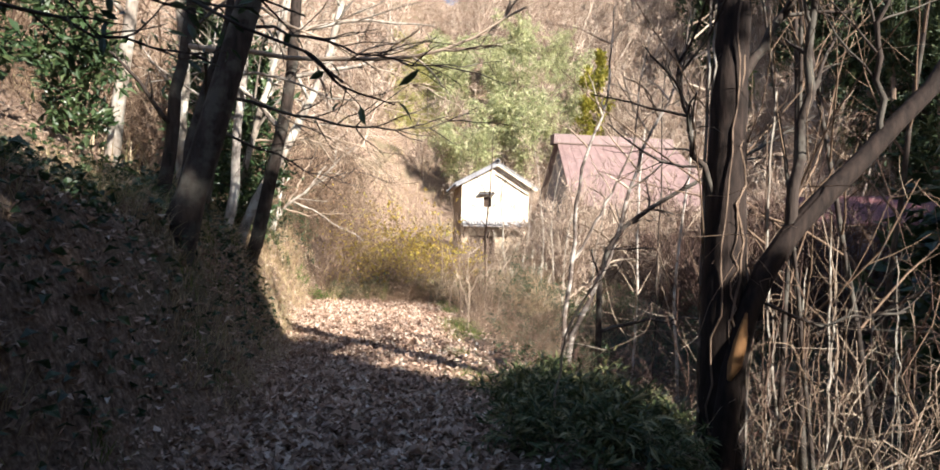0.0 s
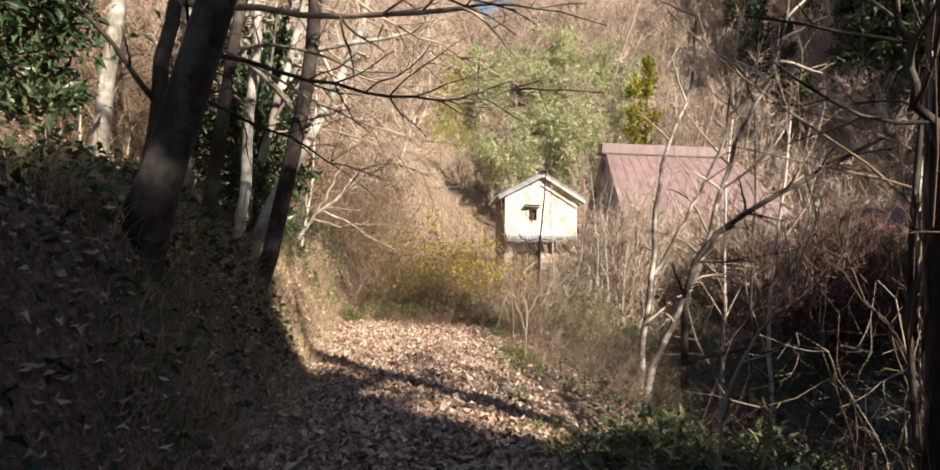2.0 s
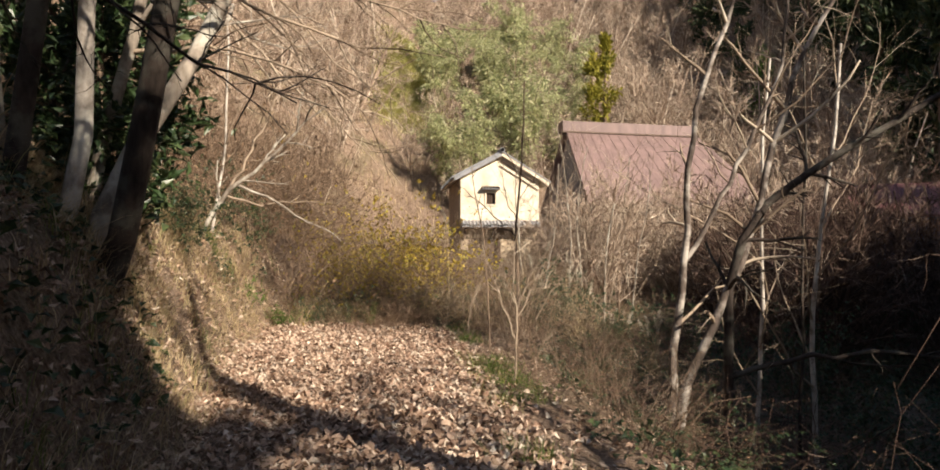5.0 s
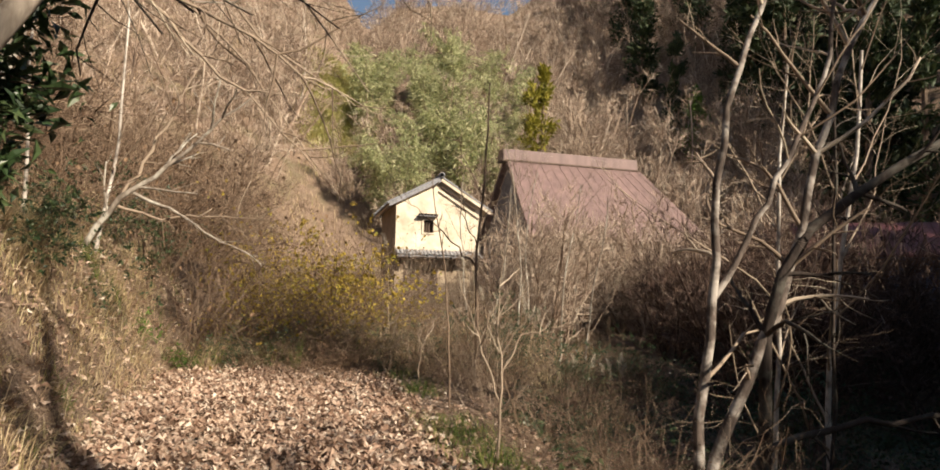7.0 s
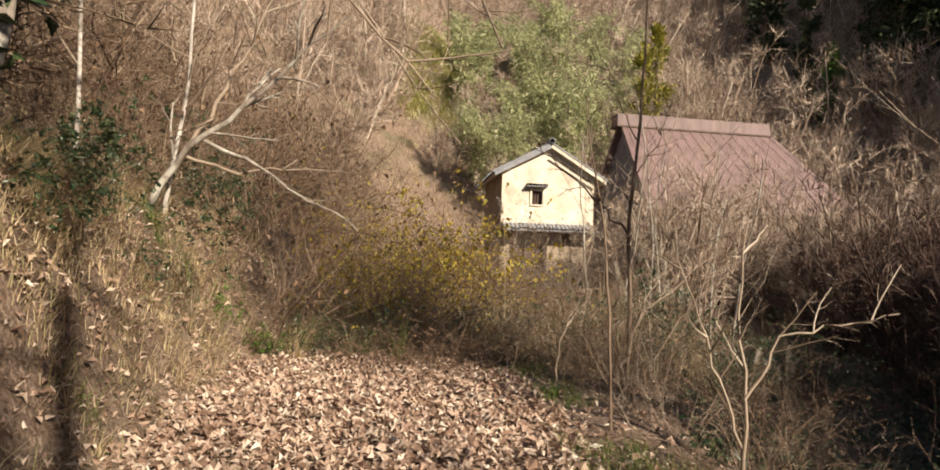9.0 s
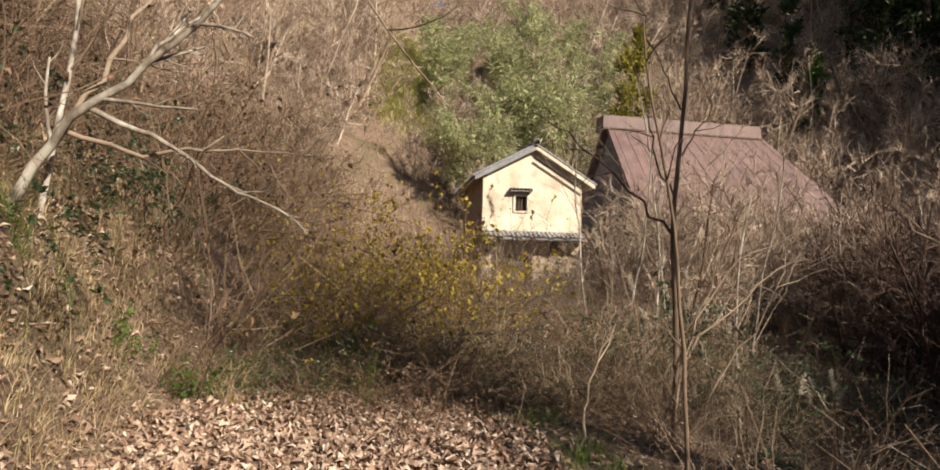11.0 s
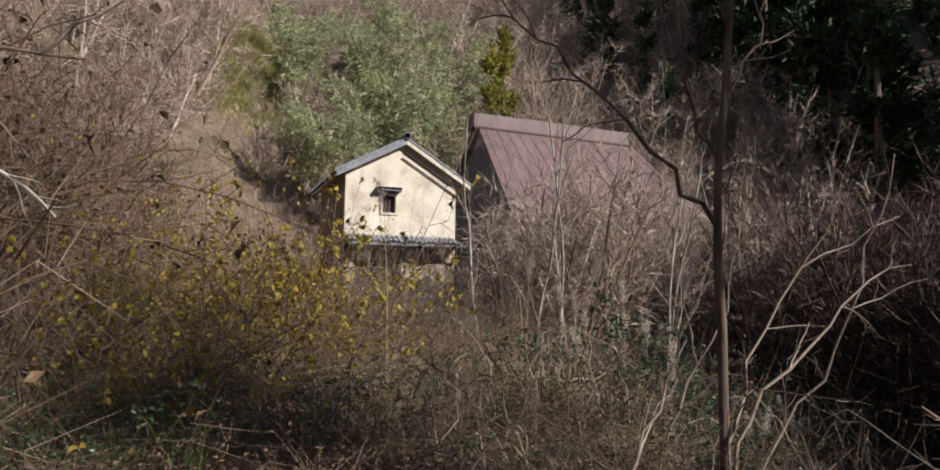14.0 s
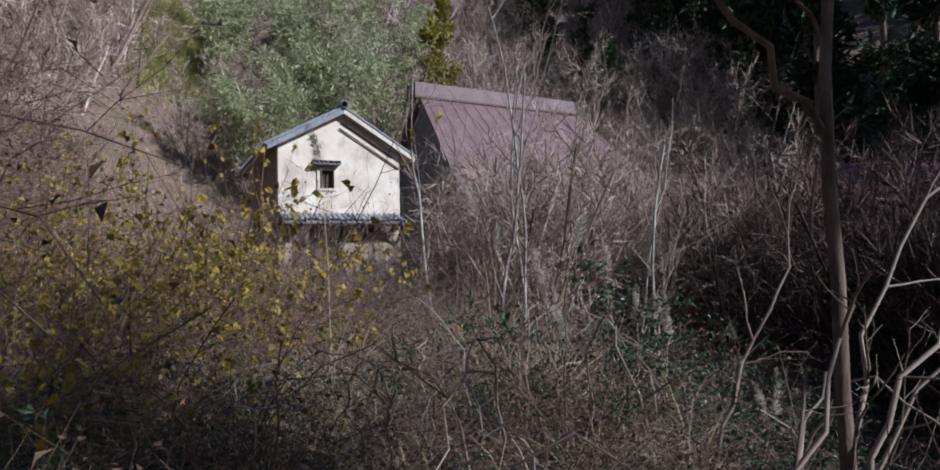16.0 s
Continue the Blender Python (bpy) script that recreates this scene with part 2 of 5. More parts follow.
def leaves(C, D, N, L, W, curl=0.2):
    """Folded leaves: base C, direction D, face N, length L, width W; five corners and four faces each."""
    C, D = np.asarray(C, float), unit(np.asarray(D, float))
    if len(C) == 0:
        return np.zeros((0, 3)), np.zeros((0, 3), int)
    S = unit(np.cross(D, N))
    U = np.cross(S, D)
    L, W = np.broadcast_to(L, len(C))[:, None], np.broadcast_to(W, len(C))[:, None]
    cu = np.broadcast_to(curl, len(C))[:, None]
    mid = C + D * L * 0.5 + U * L * cu * 0.35
    V = np.stack([C, mid + S * W / 2 + U * W * cu, mid, mid - S * W / 2 + U * W * cu, C + D * L - U * L * cu * 0.3], 1)
    F = (np.arange(len(C))[:, None, None] * 5 + np.array([[0, 1, 2], [0, 2, 3], [2, 1, 4], [2, 4, 3]])).reshape(-1, 3)
    return V.reshape(-1, 3), F


def oval_leaves(C, D, N, L, W, curl=0.2):
    """Rounder leaves with eight corners and eight faces each."""
    C, D = np.asarray(C, float), unit(np.asarray(D, float))
    S = unit(np.cross(D, N))
    U = np.cross(S, D)
    L, W = np.broadcast_to(L, len(C))[:, None], np.broadcast_to(W, len(C))[:, None]
    a, e = C + D * L * 0.3 + U * L * curl * 0.25, C + D * L * 0.68 + U * L * curl * 0.25
    up = U * W * curl
    V = np.stack([C, a + S * W * 0.48 + up, a, a - S * W * 0.48 + up, e + S * W * 0.4 + up, e, e - S * W * 0.4 + up, C + D * L - U * L * curl * 0.2], 1)
    T = np.array([[0, 1, 2], [0, 2, 3], [1, 4, 5], [1, 5, 2], [2, 5, 6], [2, 6, 3], [4, 7, 5], [5, 7, 6]])
    return V.reshape(-1, 3), (np.arange(len(C))[:, None, None] * 8 + T).reshape(-1, 3)


def blades(rng, C, H, lean, W, seg=4, droop=0.6):
    """Grass blades: tapered ribbons that bend over."""
    m = len(C)
    a = rng.uniform(0, 2 * math.pi, m)
    d = np.stack([np.cos(a), np.sin(a), np.zeros(m)], 1)
    s = np.stack([-np.sin(a), np.cos(a), np.zeros(m)], 1)
    t = np.linspace(0, 1, seg)[None, :, None]
    H, lean, W = (np.broadcast_to(q, m)[:, None, None] for q in (H, lean, W))
    dr = rng.uniform(0.2, 1.0, m)[:, None, None] * droop
    P = C[:, None] + d[:, None] * H * (lean * t + dr * t ** 2.2) + np.array([0, 0, 1.0]) * H * (t - 0.55 * dr * t ** 2.6)
    wd = W * (1 - t) ** 0.7 * 0.5
    V = np.stack([P - s[:, None] * wd, P + s[:, None] * wd], 2).reshape(-1, 3)
    i = np.arange(m)[:, None] * seg * 2 + np.arange(seg - 1)[None] * 2
    F = np.stack([np.stack([i, i + 1, i + 3], -1), np.stack([i, i + 3, i + 2], -1)], -2).reshape(-1, 3)
    return V, F


def stem(rng, p, d, length, r0, r1, n, wob, grav):
    pts, p, d = [np.array(p, float)], np.array(p, float), np.array(d, float)
    for _ in range(n - 1):
        d = d + wob * rng.normal(size=3) + np.array([0, 0, grav])
        d /= np.linalg.norm(d)
        p = p + d * length / (n - 1)
        pts.append(p)
    return np.array(pts), r0 + (r1 - r0) * np.linspace(0, 1, n) ** 0.9


def grow(rng, p, d, length, r, spec, level=0, out=None, tag=0):
    """A branching skeleton. spec, level by level: points, wobble, lift, children, first child at, angle, length ratio, radius ratio."""
    out = [[] for _ in spec] if out is None else out
    n, wob, grav, kids, first, angle, lr, rr = spec[level]
    tip = r * (0.45 if level == 0 else 0.3)
    pts, rad = stem(rng, p, d, length, r, tip, n, wob, grav)
    out[level].append((pts, rad, tag))
    if level + 1 < len(spec):
        for j in range(kids):
            t = first + (1 - first) * (j + rng.uniform(0.1, 0.9)) / kids
            f = t * (n - 1)
            i = min(int(f), n - 2)
            q = pts[i] + (pts[i + 1] - pts[i]) * (f - i)
            tang = pts[i + 1] - pts[i]
            tang = tang / np.linalg.norm(tang)
            side = np.cross(tang, rng.normal(size=3))
            side /= np.linalg.norm(side) + 1e-9
            a = radians(angle * rng.uniform(0.6, 1.35))
            cd = tang * math.cos(a) + side * math.sin(a)
            cl = length * lr * rng.uniform(0.6, 1.25) * (1.15 - 0.55 * t)
            cr = max((r + (tip - r) * t) * rr, 0.0018)
            grow(rng, q, cd, cl, cr, spec, level + 1, out, j if level == 0 else tag)
    return out


def skin(out, sides, levels=None, tag=None):
    pieces = []
    for lv, lines in enumerate(out):
        if levels is not None and lv not in levels:
            continue
        sel = [(a, b) for a, b, g in lines if tag is None or g == tag]
        if sel:
            pieces.append(tubes([a for a, _ in sel], [b for _, b in sel], sides[lv]))
    return joined(pieces)


def ends(out, level, rng, per, jitter=0.0):
    """Places and directions along the twigs of one level, for leaves."""
    C, D = [], []
    for pts, _, _ in out[level]:
        for _ in range(per):
            f = rng.uniform(0.25, 1) * (len(pts) - 1)
            i = min(int(f), len(pts) - 2)
            C.append(pts[i] + (pts[i + 1] - pts[i]) * (f - i) + rng.normal(size=3) * jitter)
            D.append(pts[i + 1] - pts[i])
    return np.array(C), np.array(D)


def thing(name, label, category, group="", kind="", at=None):
    ob = new(name)
    if at:
        ob.location = at
    return tagged(ob, label, category, group, kind)


def part_mesh(name, piece, mat, parent, label="", smooth=False):
    ob = new(name, mesh_of(name, piece[0], piece[1], mat, smooth))
    ob.parent = parent
    if label:
        ob["label"] = label
    return ob


def part(name, bm, mat, parent, label=""):
    me = bpy.data.meshes.new(name)
    bm.to_mesh(me)
    bm.free()
    me.materials.append(mat)
    ob = new(name, me)
    ob.parent = parent
    if label:
        ob["label"] = label
    return ob


def single(name, piece, mat, label, category, kind="", group="", smooth=False):
    return tagged(new(name, mesh_of(name, piece[0], piece[1], mat, smooth)), label, category, group, kind)


# ---- terrain ----
def ease(t):
    t = np.clip(t, 0, 1)
    return t * t * (3 - 2 * t)


def edge_left(y):
    return np.interp(y, [-60, 0, 4.3, 8, 12, 14.3, 17, 20, 26, 34, 60], [-1.9, -1.9, -2.1, -2.4, -3.1, -3.8, -4.3, -4.6, -4.8, -4.8, -5])


def edge_right(y):
    return np.interp(y, [-60, 0, 4.3, 8, 12, 14.3, 17, 20, 26, 34, 40, 60], [1, 0.7, 0.2, 0.3, -0.1, -0.2, 0, 0.3, 1.2, 5, 9, 12])


def litter_right(y):
    return np.interp(y, [-60, 0, 4.3, 8, 12, 14.3, 17, 20, 22, 26], [1, 0.7, 0.2, 0.2, -0.15, -0.35, -0.7, -1.1, -1.3, -1.6])


def hump(x, y):
    return (0.5 * np.sin(0.9 * x + 0.4 * y) * np.sin(0.7 * y - 0.5 * x + 1) + 0.3 * np.sin(2.3 * x - 1.1 * y + 2) * np.sin(1.9 * y + 0.6 * x)
            + 0.15 * np.sin(5.1 * x + 2.2 * y) * np.sin(4.3 * y - 1.7 * x))


def ground_z(x, y):
    x, y = np.asarray(x, float), np.asarray(y, float)
    z = np.interp(y, [-60, 0, 4.5, 9, 15, 22, 30, 37, 46, 60], [0.5, 0, -0.2, -0.36, -0.43, -0.4, -0.3, -0.2, 0.2, 1.0])
    d = np.maximum(edge_left(y) - x, 0)
    bank = np.interp(y, [0, 10, 20, 28, 36], [1.9, 1.9, 2.0, 1.6, 0.8])
    z = z + bank * ease(d / 1.05) + 0.5 * np.maximum(d - 0.9, 0) * np.where(d < 60, 1, 60 / np.maximum(d, 1))
    e = np.maximum(x - edge_right(y), 0)
    deep = np.interp(y, [-20, 8, 15, 22, 30, 38], [3.6, 3.6, 3.2, 1.9, 0.6, 0.2])
    z = z - deep * ease(e / (1.9 * deep + 0.6))
    hill = np.maximum(x - np.interp(y, [0, 40, 70], [24, 26, 20]), 0)
    z = z + 0.85 * np.minimum(hill, 60)
    back = np.clip(y - 47, 0, 75)
    gap = 1 - 0.09 * np.exp(-(((x / np.maximum(y, 1)) + 0.035) / 0.03) ** 2)
    z = z + 0.64 * back * gap
    rough = ease((np.hypot(np.maximum(edge_left(y) - x, 0), np.maximum(x - edge_right(y), 0))) / 1.0)
    near = np.clip((120 - np.hypot(x, y)) / 80, 0, 1)
    return z + hump(x, y) * (0.05 + 0.28 * rough) * near + hump(x * 0.13 + 3, y * 0.13) * 0.9 * ease((y - 48) / 20)


def make_ground():
    n = 320
    s = np.linspace(-1, 1, n)
    gx = np.sinh(s * 5.6) / math.sinh(5.6) * 700
    gy = np.sinh(s * 5.6) / math.sinh(5.6) * 700 + 12
    X, Y = np.meshgrid(gx, gy)
    V = np.stack([X, Y, ground_z(X, Y)], -1).reshape(-1, 3)
    i = (np.arange(n - 1)[:, None] * n + np.arange(n - 1)[None]).reshape(-1)
    F = np.concatenate([np.stack([i, i + 1, i + n + 1], -1), np.stack([i, i + n + 1, i + n], -1)])
    single("ground", (V, F), SOIL, "leaf-strewn woodland soil of path, banks and hillsides", "ground", "structure", smooth=True)


make_ground()


# ---- buildings ----
def box_piece(x0, y0, z0, x1, y1, z1):
    V = np.array([[x, y, z] for x in (x0, x1) for y in (y0, y1) for z in (z0, z1)], float)
    Q = [(0, 1, 3, 2), (4, 6, 7, 5), (0, 4, 5, 1), (2, 3, 7, 6), (0, 2, 6, 4), (1, 5, 7, 3)]
    return V, np.array([t for a, b, c, d in Q for t in ((a, b, c), (a, c, d))])


def prism(profile, y0, y1):
    """A convex outline in x and z, drawn out from y0 to y1."""
    n = len(profile)
    V = np.array([(x, y, z) for y in (y0, y1) for x, z in profile], float)
    F = [(0, i, i + 1) for i in range(1, n - 1)] + [(n, n + i + 1, n + i) for i in range(1, n - 1)]
    for i in range(n):
        j = (i + 1) % n
        F += [(i, n + i, n + j), (i, n + j, j)]
    return V, np.array(F)


def bevelled(piece, width=0.015):
    bm = bmesh.new()
    vs = [bm.verts.new(v) for v in piece[0]]
    for f in piece[1]:
        bm.faces.new([vs[i] for i in f])
    bmesh.ops.recalc_face_normals(bm, faces=bm.faces)
    bmesh.ops.dissolve_limit(bm, angle_limit=0.02, verts=bm.verts, edges=bm.edges)
    bmesh.ops.bevel(bm, geom=bm.edges[:], offset=width, segments=2, affect="EDGES")
    return bm


def storehouse():
    """Two-storey plastered storehouse: gable to the path, tiled roof, pent roof over the door."""
    house = thing("storehouse", "small two-storey storehouse with cream lime plaster and a tiled gable roof", "house")
    house.matrix_world = pose(1.46, 37.67, -0.25, 0, 0, 6)
    AP, EL, ER, ZL, ZR = 6.12, -2.29, 2.28, 4.9, 4.72
    wl, wr, back, oh = -1.95, 1.84, 5.6, 0.24
    slope_l, slope_r = (AP - ZL) / -EL, (AP - ZR) / ER
    th = 0.12
    # upper front wall round the window opening, lower front wall round the doorway
    wx0, wx1, wz0, wz1 = -0.72, -0.28, 3.66, 4.22
    top = lambda x: AP - th - (slope_l * -x if x < 0 else slope_r * x)
    t0, t1 = oh, oh + 0.3
    front = [
        prism([(wl, 2.6), (wx0, 2.6), (wx0, top(wx0)), (wl, top(wl))], t0, t1),
        prism([(wx0, 2.6), (wx1, 2.6), (wx1, wz0), (wx0, wz0)], t0, t1),
        prism([(wx0, wz1), (wx1, wz1), (wx1, top(wx1)), (wx0, top(wx0))], t0, t1),
        prism([(wx1, 2.6), (0, 2.6), (0, top(0)), (wx1, top(wx1))], t0, t1),
        prism([(0, 2.6), (wr, 2.6), (wr, top(wr)), (0, top(0))], t0, t1)]
    for piece in front:
        part_mesh("wall_panel", piece, PLASTER, house, "weathered cream plaster gable wall, branch shadows in its colour")
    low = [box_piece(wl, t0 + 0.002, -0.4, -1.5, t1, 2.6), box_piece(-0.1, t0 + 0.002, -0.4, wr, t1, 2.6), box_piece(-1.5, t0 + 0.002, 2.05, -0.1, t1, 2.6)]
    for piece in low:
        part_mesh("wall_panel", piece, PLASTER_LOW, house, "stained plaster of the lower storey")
    part_mesh("wall", box_piece(wl, t1, -0.4, wl + 0.3, back, top(wl) - 0.02), EARTH_WALL, house, "bare earth side wall")
    part_mesh("wall", box_piece(wr - 0.3, t1, -0.4, wr, back, top(wr) - 0.02), EARTH_WALL, house, "bare earth side wall")
    part_mesh("wall", prism([(wl, -0.4), (wr, -0.4), (wr, top(wr)), (0, top(0)), (wl, top(wl))], back, back + 0.3), EARTH_WALL, house)
    part_mesh("floor_slab", box_piece(wl + 0.3, t1, 2.45, wr - 0.3, back, 2.6), TIMBER, house)
    # roof slabs with plastered soffits, verge boards and rows of tiles
    for ex, ez in ((EL, ZL), (ER, ZR)):
        s = -1 if ex < 0 else 1
        slab = part_mesh("roof", prism([(0, AP - th), (ex, ez - th), (ex, ez), (0, AP)][::s], 0, back + 0.7), PLASTER, house, "plastered roof slab with exposed soffit")
        L = math.hypot(ex, AP - ez)
        n = Vector(((AP - ez) / L * s, 0, abs(ex) / L))
        rows_tile = []
        for i in range(22):
            y = -0.06 + i * (back + 0.85) / 22 + 0.14
            P = [[0 + n.x * 0.03, y, AP + n.z * 0.03], [ex * 1.03 + n.x * 0.03, y, ez - (AP - ez) * 0.03 + n.z * 0.03]]
            rows_tile.append(tubes([P], [[0.07, 0.07]], 7))
        rows_tile.append(prism([(0, AP + 0.004), (ex * 1.03, ez - (AP - ez) * 0.03 + 0.004), (ex * 1.03, ez - (AP - ez) * 0.03 + 0.05), (0, AP + 0.05)][::s], -0.06, back + 0.75))
        for piece in rows_tile:
            part_mesh("roof_roll", piece, TILE, slab)
        zb = AP + 0.0
        part_mesh("verge_board", prism([(0, zb - 0.17), (ex, ez - 0.17), (ex, ez - 0.005), (0, zb - 0.005)][::s], -0.03, -0.004), PLASTER if s > 0 else TILE, slab, "whitewashed verge" if s > 0 else "grey tiled verge")
    # dark rods on the gable below the verge, imitating shadow lines
    for x0, x1, dz, w in ((-0.02, 1.62, 0.4, 0.035), (-0.1, 1.8, 0.66, 0.025)):
        y = oh - 0.05
        part_mesh("shadow_rod", tubes([[[x0, y, AP - dz - slope_r * x0], [x1, y, AP - dz - slope_r * x1]]], [[w, w]], 6), TIMBER, house, "dark rod standing in for a shadow line")
    ridge = tubes([[[0, -0.1, AP + 0.1], [0, back + 0.8, AP + 0.1]]], [[0.11, 0.11]], 8)
    cap = tubes([[[0, -0.14, AP + 0.1], [0, -0.1, AP + 0.1], [0, -0.02, AP + 0.1]]], [[0.1, 0.14, 0.12]], 8)
    part_mesh("ridge", joined([ridge, cap]), TILE, house, "round ridge tiles")
    # window
    win = part_mesh("window", joined([box_piece(wx0 - 0.08, oh - 0.05, wz0 - 0.07, wx0, oh + 0.05, wz1 + 0.07), box_piece(wx1, oh - 0.05, wz0 - 0.07, wx1 + 0.08, oh + 0.05, wz1 + 0.07),
                                      box_piece(wx0, oh - 0.05, wz0 - 0.07, wx1, oh + 0.05, wz0), box_piece(wx0, oh - 0.05, wz1, wx1, oh + 0.05, wz1 + 0.07)]), PLASTER, house, "plaster window surround")
    part_mesh("shutter", box_piece(wx0, oh + 0.17, wz0, wx1, oh + 0.21, wz1), TIMBER, win, "dark wooden shutter boards")
    for i in range(4):
        x = wx0 + 0.055 + i * 0.11
        part_mesh("bar", box_piece(x - 0.016, oh + 0.08, wz0, x + 0.016, oh + 0.11, wz1), TIMBER, win)
    hood = part_mesh("window_hood", prism([(-0.96, 4.36), (-0.12, 4.36), (-0.12, 4.41), (-0.96, 4.41)], oh - 0.28, oh + 0.01), TILE, house, "small tiled hood over the window")
    for i in range(6):
        x = -0.9 + i * 0.144
        part_mesh("hood_tile", tubes([[[x, oh - 0.31, 4.42], [x, oh, 4.47]]], [[0.06, 0.06]], 7), TIMBER, hood)
    # pent roof on brackets, with its tiles
    pent = part_mesh("pent_roof", prism([(wl, 2.52), (wr + 0.02, 2.52), (wr + 0.02, 2.6), (wl, 2.6)], oh - 0.75, oh), TIMBER, house, "sagging pent roof over the doorway")
    for i in range(22):
        x = wl + 0.08 + i * 0.168
        dip = 0.05 * math.sin(i * 1.7) - 0.03 * (i % 5 == 2)
        part_mesh("pent_tile", tubes([[[x, oh - 0.8 + dip, 2.62 + dip * 0.4], [x, oh, 2.86]]], [[0.075, 0.075]], 6), PENT_TILE, pent)
    part_mesh("pent_sheet", (np.array([(wl, oh - 0.78, 2.604), (wr, oh - 0.78, 2.604), (wr, oh, 2.85), (wl, oh, 2.85), (wl, oh - 0.78, 2.56), (wr, oh - 0.78, 2.56), (wr, oh, 2.8), (wl, oh, 2.8)], float),
               np.array([(0, 1, 2), (0, 2, 3), (4, 6, 5), (4, 7, 6), (0, 4, 5), (0, 5, 1), (1, 5, 6), (1, 6, 2), (0, 3, 7), (0, 7, 4)])), TILE, pent)
    for x in (wl + 0.15, -0.45, 0.6, wr - 0.12):
        part_mesh("bracket", tubes([[[x, oh + 0.02, 1.95], [x, oh - 0.62, 2.5]]], [[0.05, 0.05]], 6), TIMBER, house)
    for x in (-1.5, -0.8, -0.1):
        part_mesh("door_post", box_piece(x - 0.06, oh - 0.03, -0.4, x + 0.06, oh + 0.06, 1.98), TIMBER, house)
    part_mesh("door", box_piece(-1.44, oh + 0.22, -0.3, -0.16, oh + 0.27, 2.05), TIMBER, house, "old plank door in deep shade")


def farmhouse():
    """Large house behind, with a steep hipped-gable roof under maroon sheet metal."""
    house = thing("farmhouse", "large old farmhouse with a steep maroon sheet-metal roof", "house")
    house.matrix_world = pose(5.5, 44.2, 0.0, 0, 0, 11)
    rl, rr, zr, ze = 0.0, 8.0, 8.4, 3.6
    yr, yf, yb = 0.0, -3.9, 4.2
    xl, xr = -0.1, 10.8

    def slab(a, b, c, d, t=0.16):
        P = np.array([a, b, c, d], float)
        n = np.cross(P[1] - P[0], P[3] - P[0])
        n = n / np.linalg.norm(n) * t
        V = np.concatenate([P, P - n])
        return V, np.array([(0, 1, 2), (0, 2, 3), (4, 6, 5), (4, 7, 6), (0, 4, 5), (0, 5, 1), (1, 5, 6), (1, 6, 2), (2, 6, 7), (2, 7, 3), (3, 7, 4), (3, 4, 0)])

    fr = part_mesh("roof", slab((xl, yf, ze), (xr, yf, ze), (rr, yr, zr), (rl, yr, zr)), ROOF_METAL, house, "maroon sheet-metal roof slope")
    part_mesh("roof", slab((xr, yb, ze), (xl, yb, ze), (rl, yr, zr), (rr, yr, zr)), ROOF_METAL, house)
    part_mesh("roof", slab((xr, yf, ze), (xr, yb, ze), (rr, yr + 0.01, zr), (rr, yr - 0.01, zr)), ROOF_METAL, house, "hipped end of the roof")
    # standing seams of the front slope
    for i in range(15):
        u = (i + 0.5) / 15
        a = np.array([xl + (xr - xl) * u, yf, ze + 0.01])
        b = np.array([rl + (rr - rl) * u, yr - 0.02, zr + 0.01])
        part_mesh("seam", tubes([[a, b]], [[0.009, 0.009]], 4), ROOF_METAL, fr)
    part_mesh("ridge_cap", prism([(rl - 0.25, zr - 0.42), (rr + 0.15, zr - 0.42), (rr + 0.05, zr + 0.16), (rl - 0.25, zr + 0.16)], yr - 0.42, yr + 0.42), ROOF_METAL, house, "boxed maroon ridge cap")
    # dark box put in for the shadow line under the ridge cap
    part_mesh("ridge_shadow", box_piece(rl - 0.27, yr - 0.47, zr - 0.5, rr + 0.2, yr + 0.47, zr - 0.42), TIMBER, house, "dark band imitating the shadow below the ridge cap")
    for y, wx in ((yf + 0.9, 0), (yb - 1.1, 0)):
        part_mesh("wall", box_piece(xl + 0.6, y, -0.5, xr - 1.0, y + 0.2, ze + 0.7), EARTH_WALL, house)
    part_mesh("wall", prism([(yf + 0.9, -0.5), (yb - 0.9, -0.5), (yb - 0.9, ze + 0.6), (0, zr - 0.5), (yf + 0.9, ze + 0.6)], 0, 0.2), WALL_SHADED, house, "gable wall with its shade in the grey colour").matrix_basis = pose(0.45, 0, 0, 0, 0, 90)
    part_mesh("wall", box_piece(xr - 1.2, yf + 0.9, -0.5, xr - 1.0, yb - 0.9, ze + 0.6), EARTH_WALL, house)


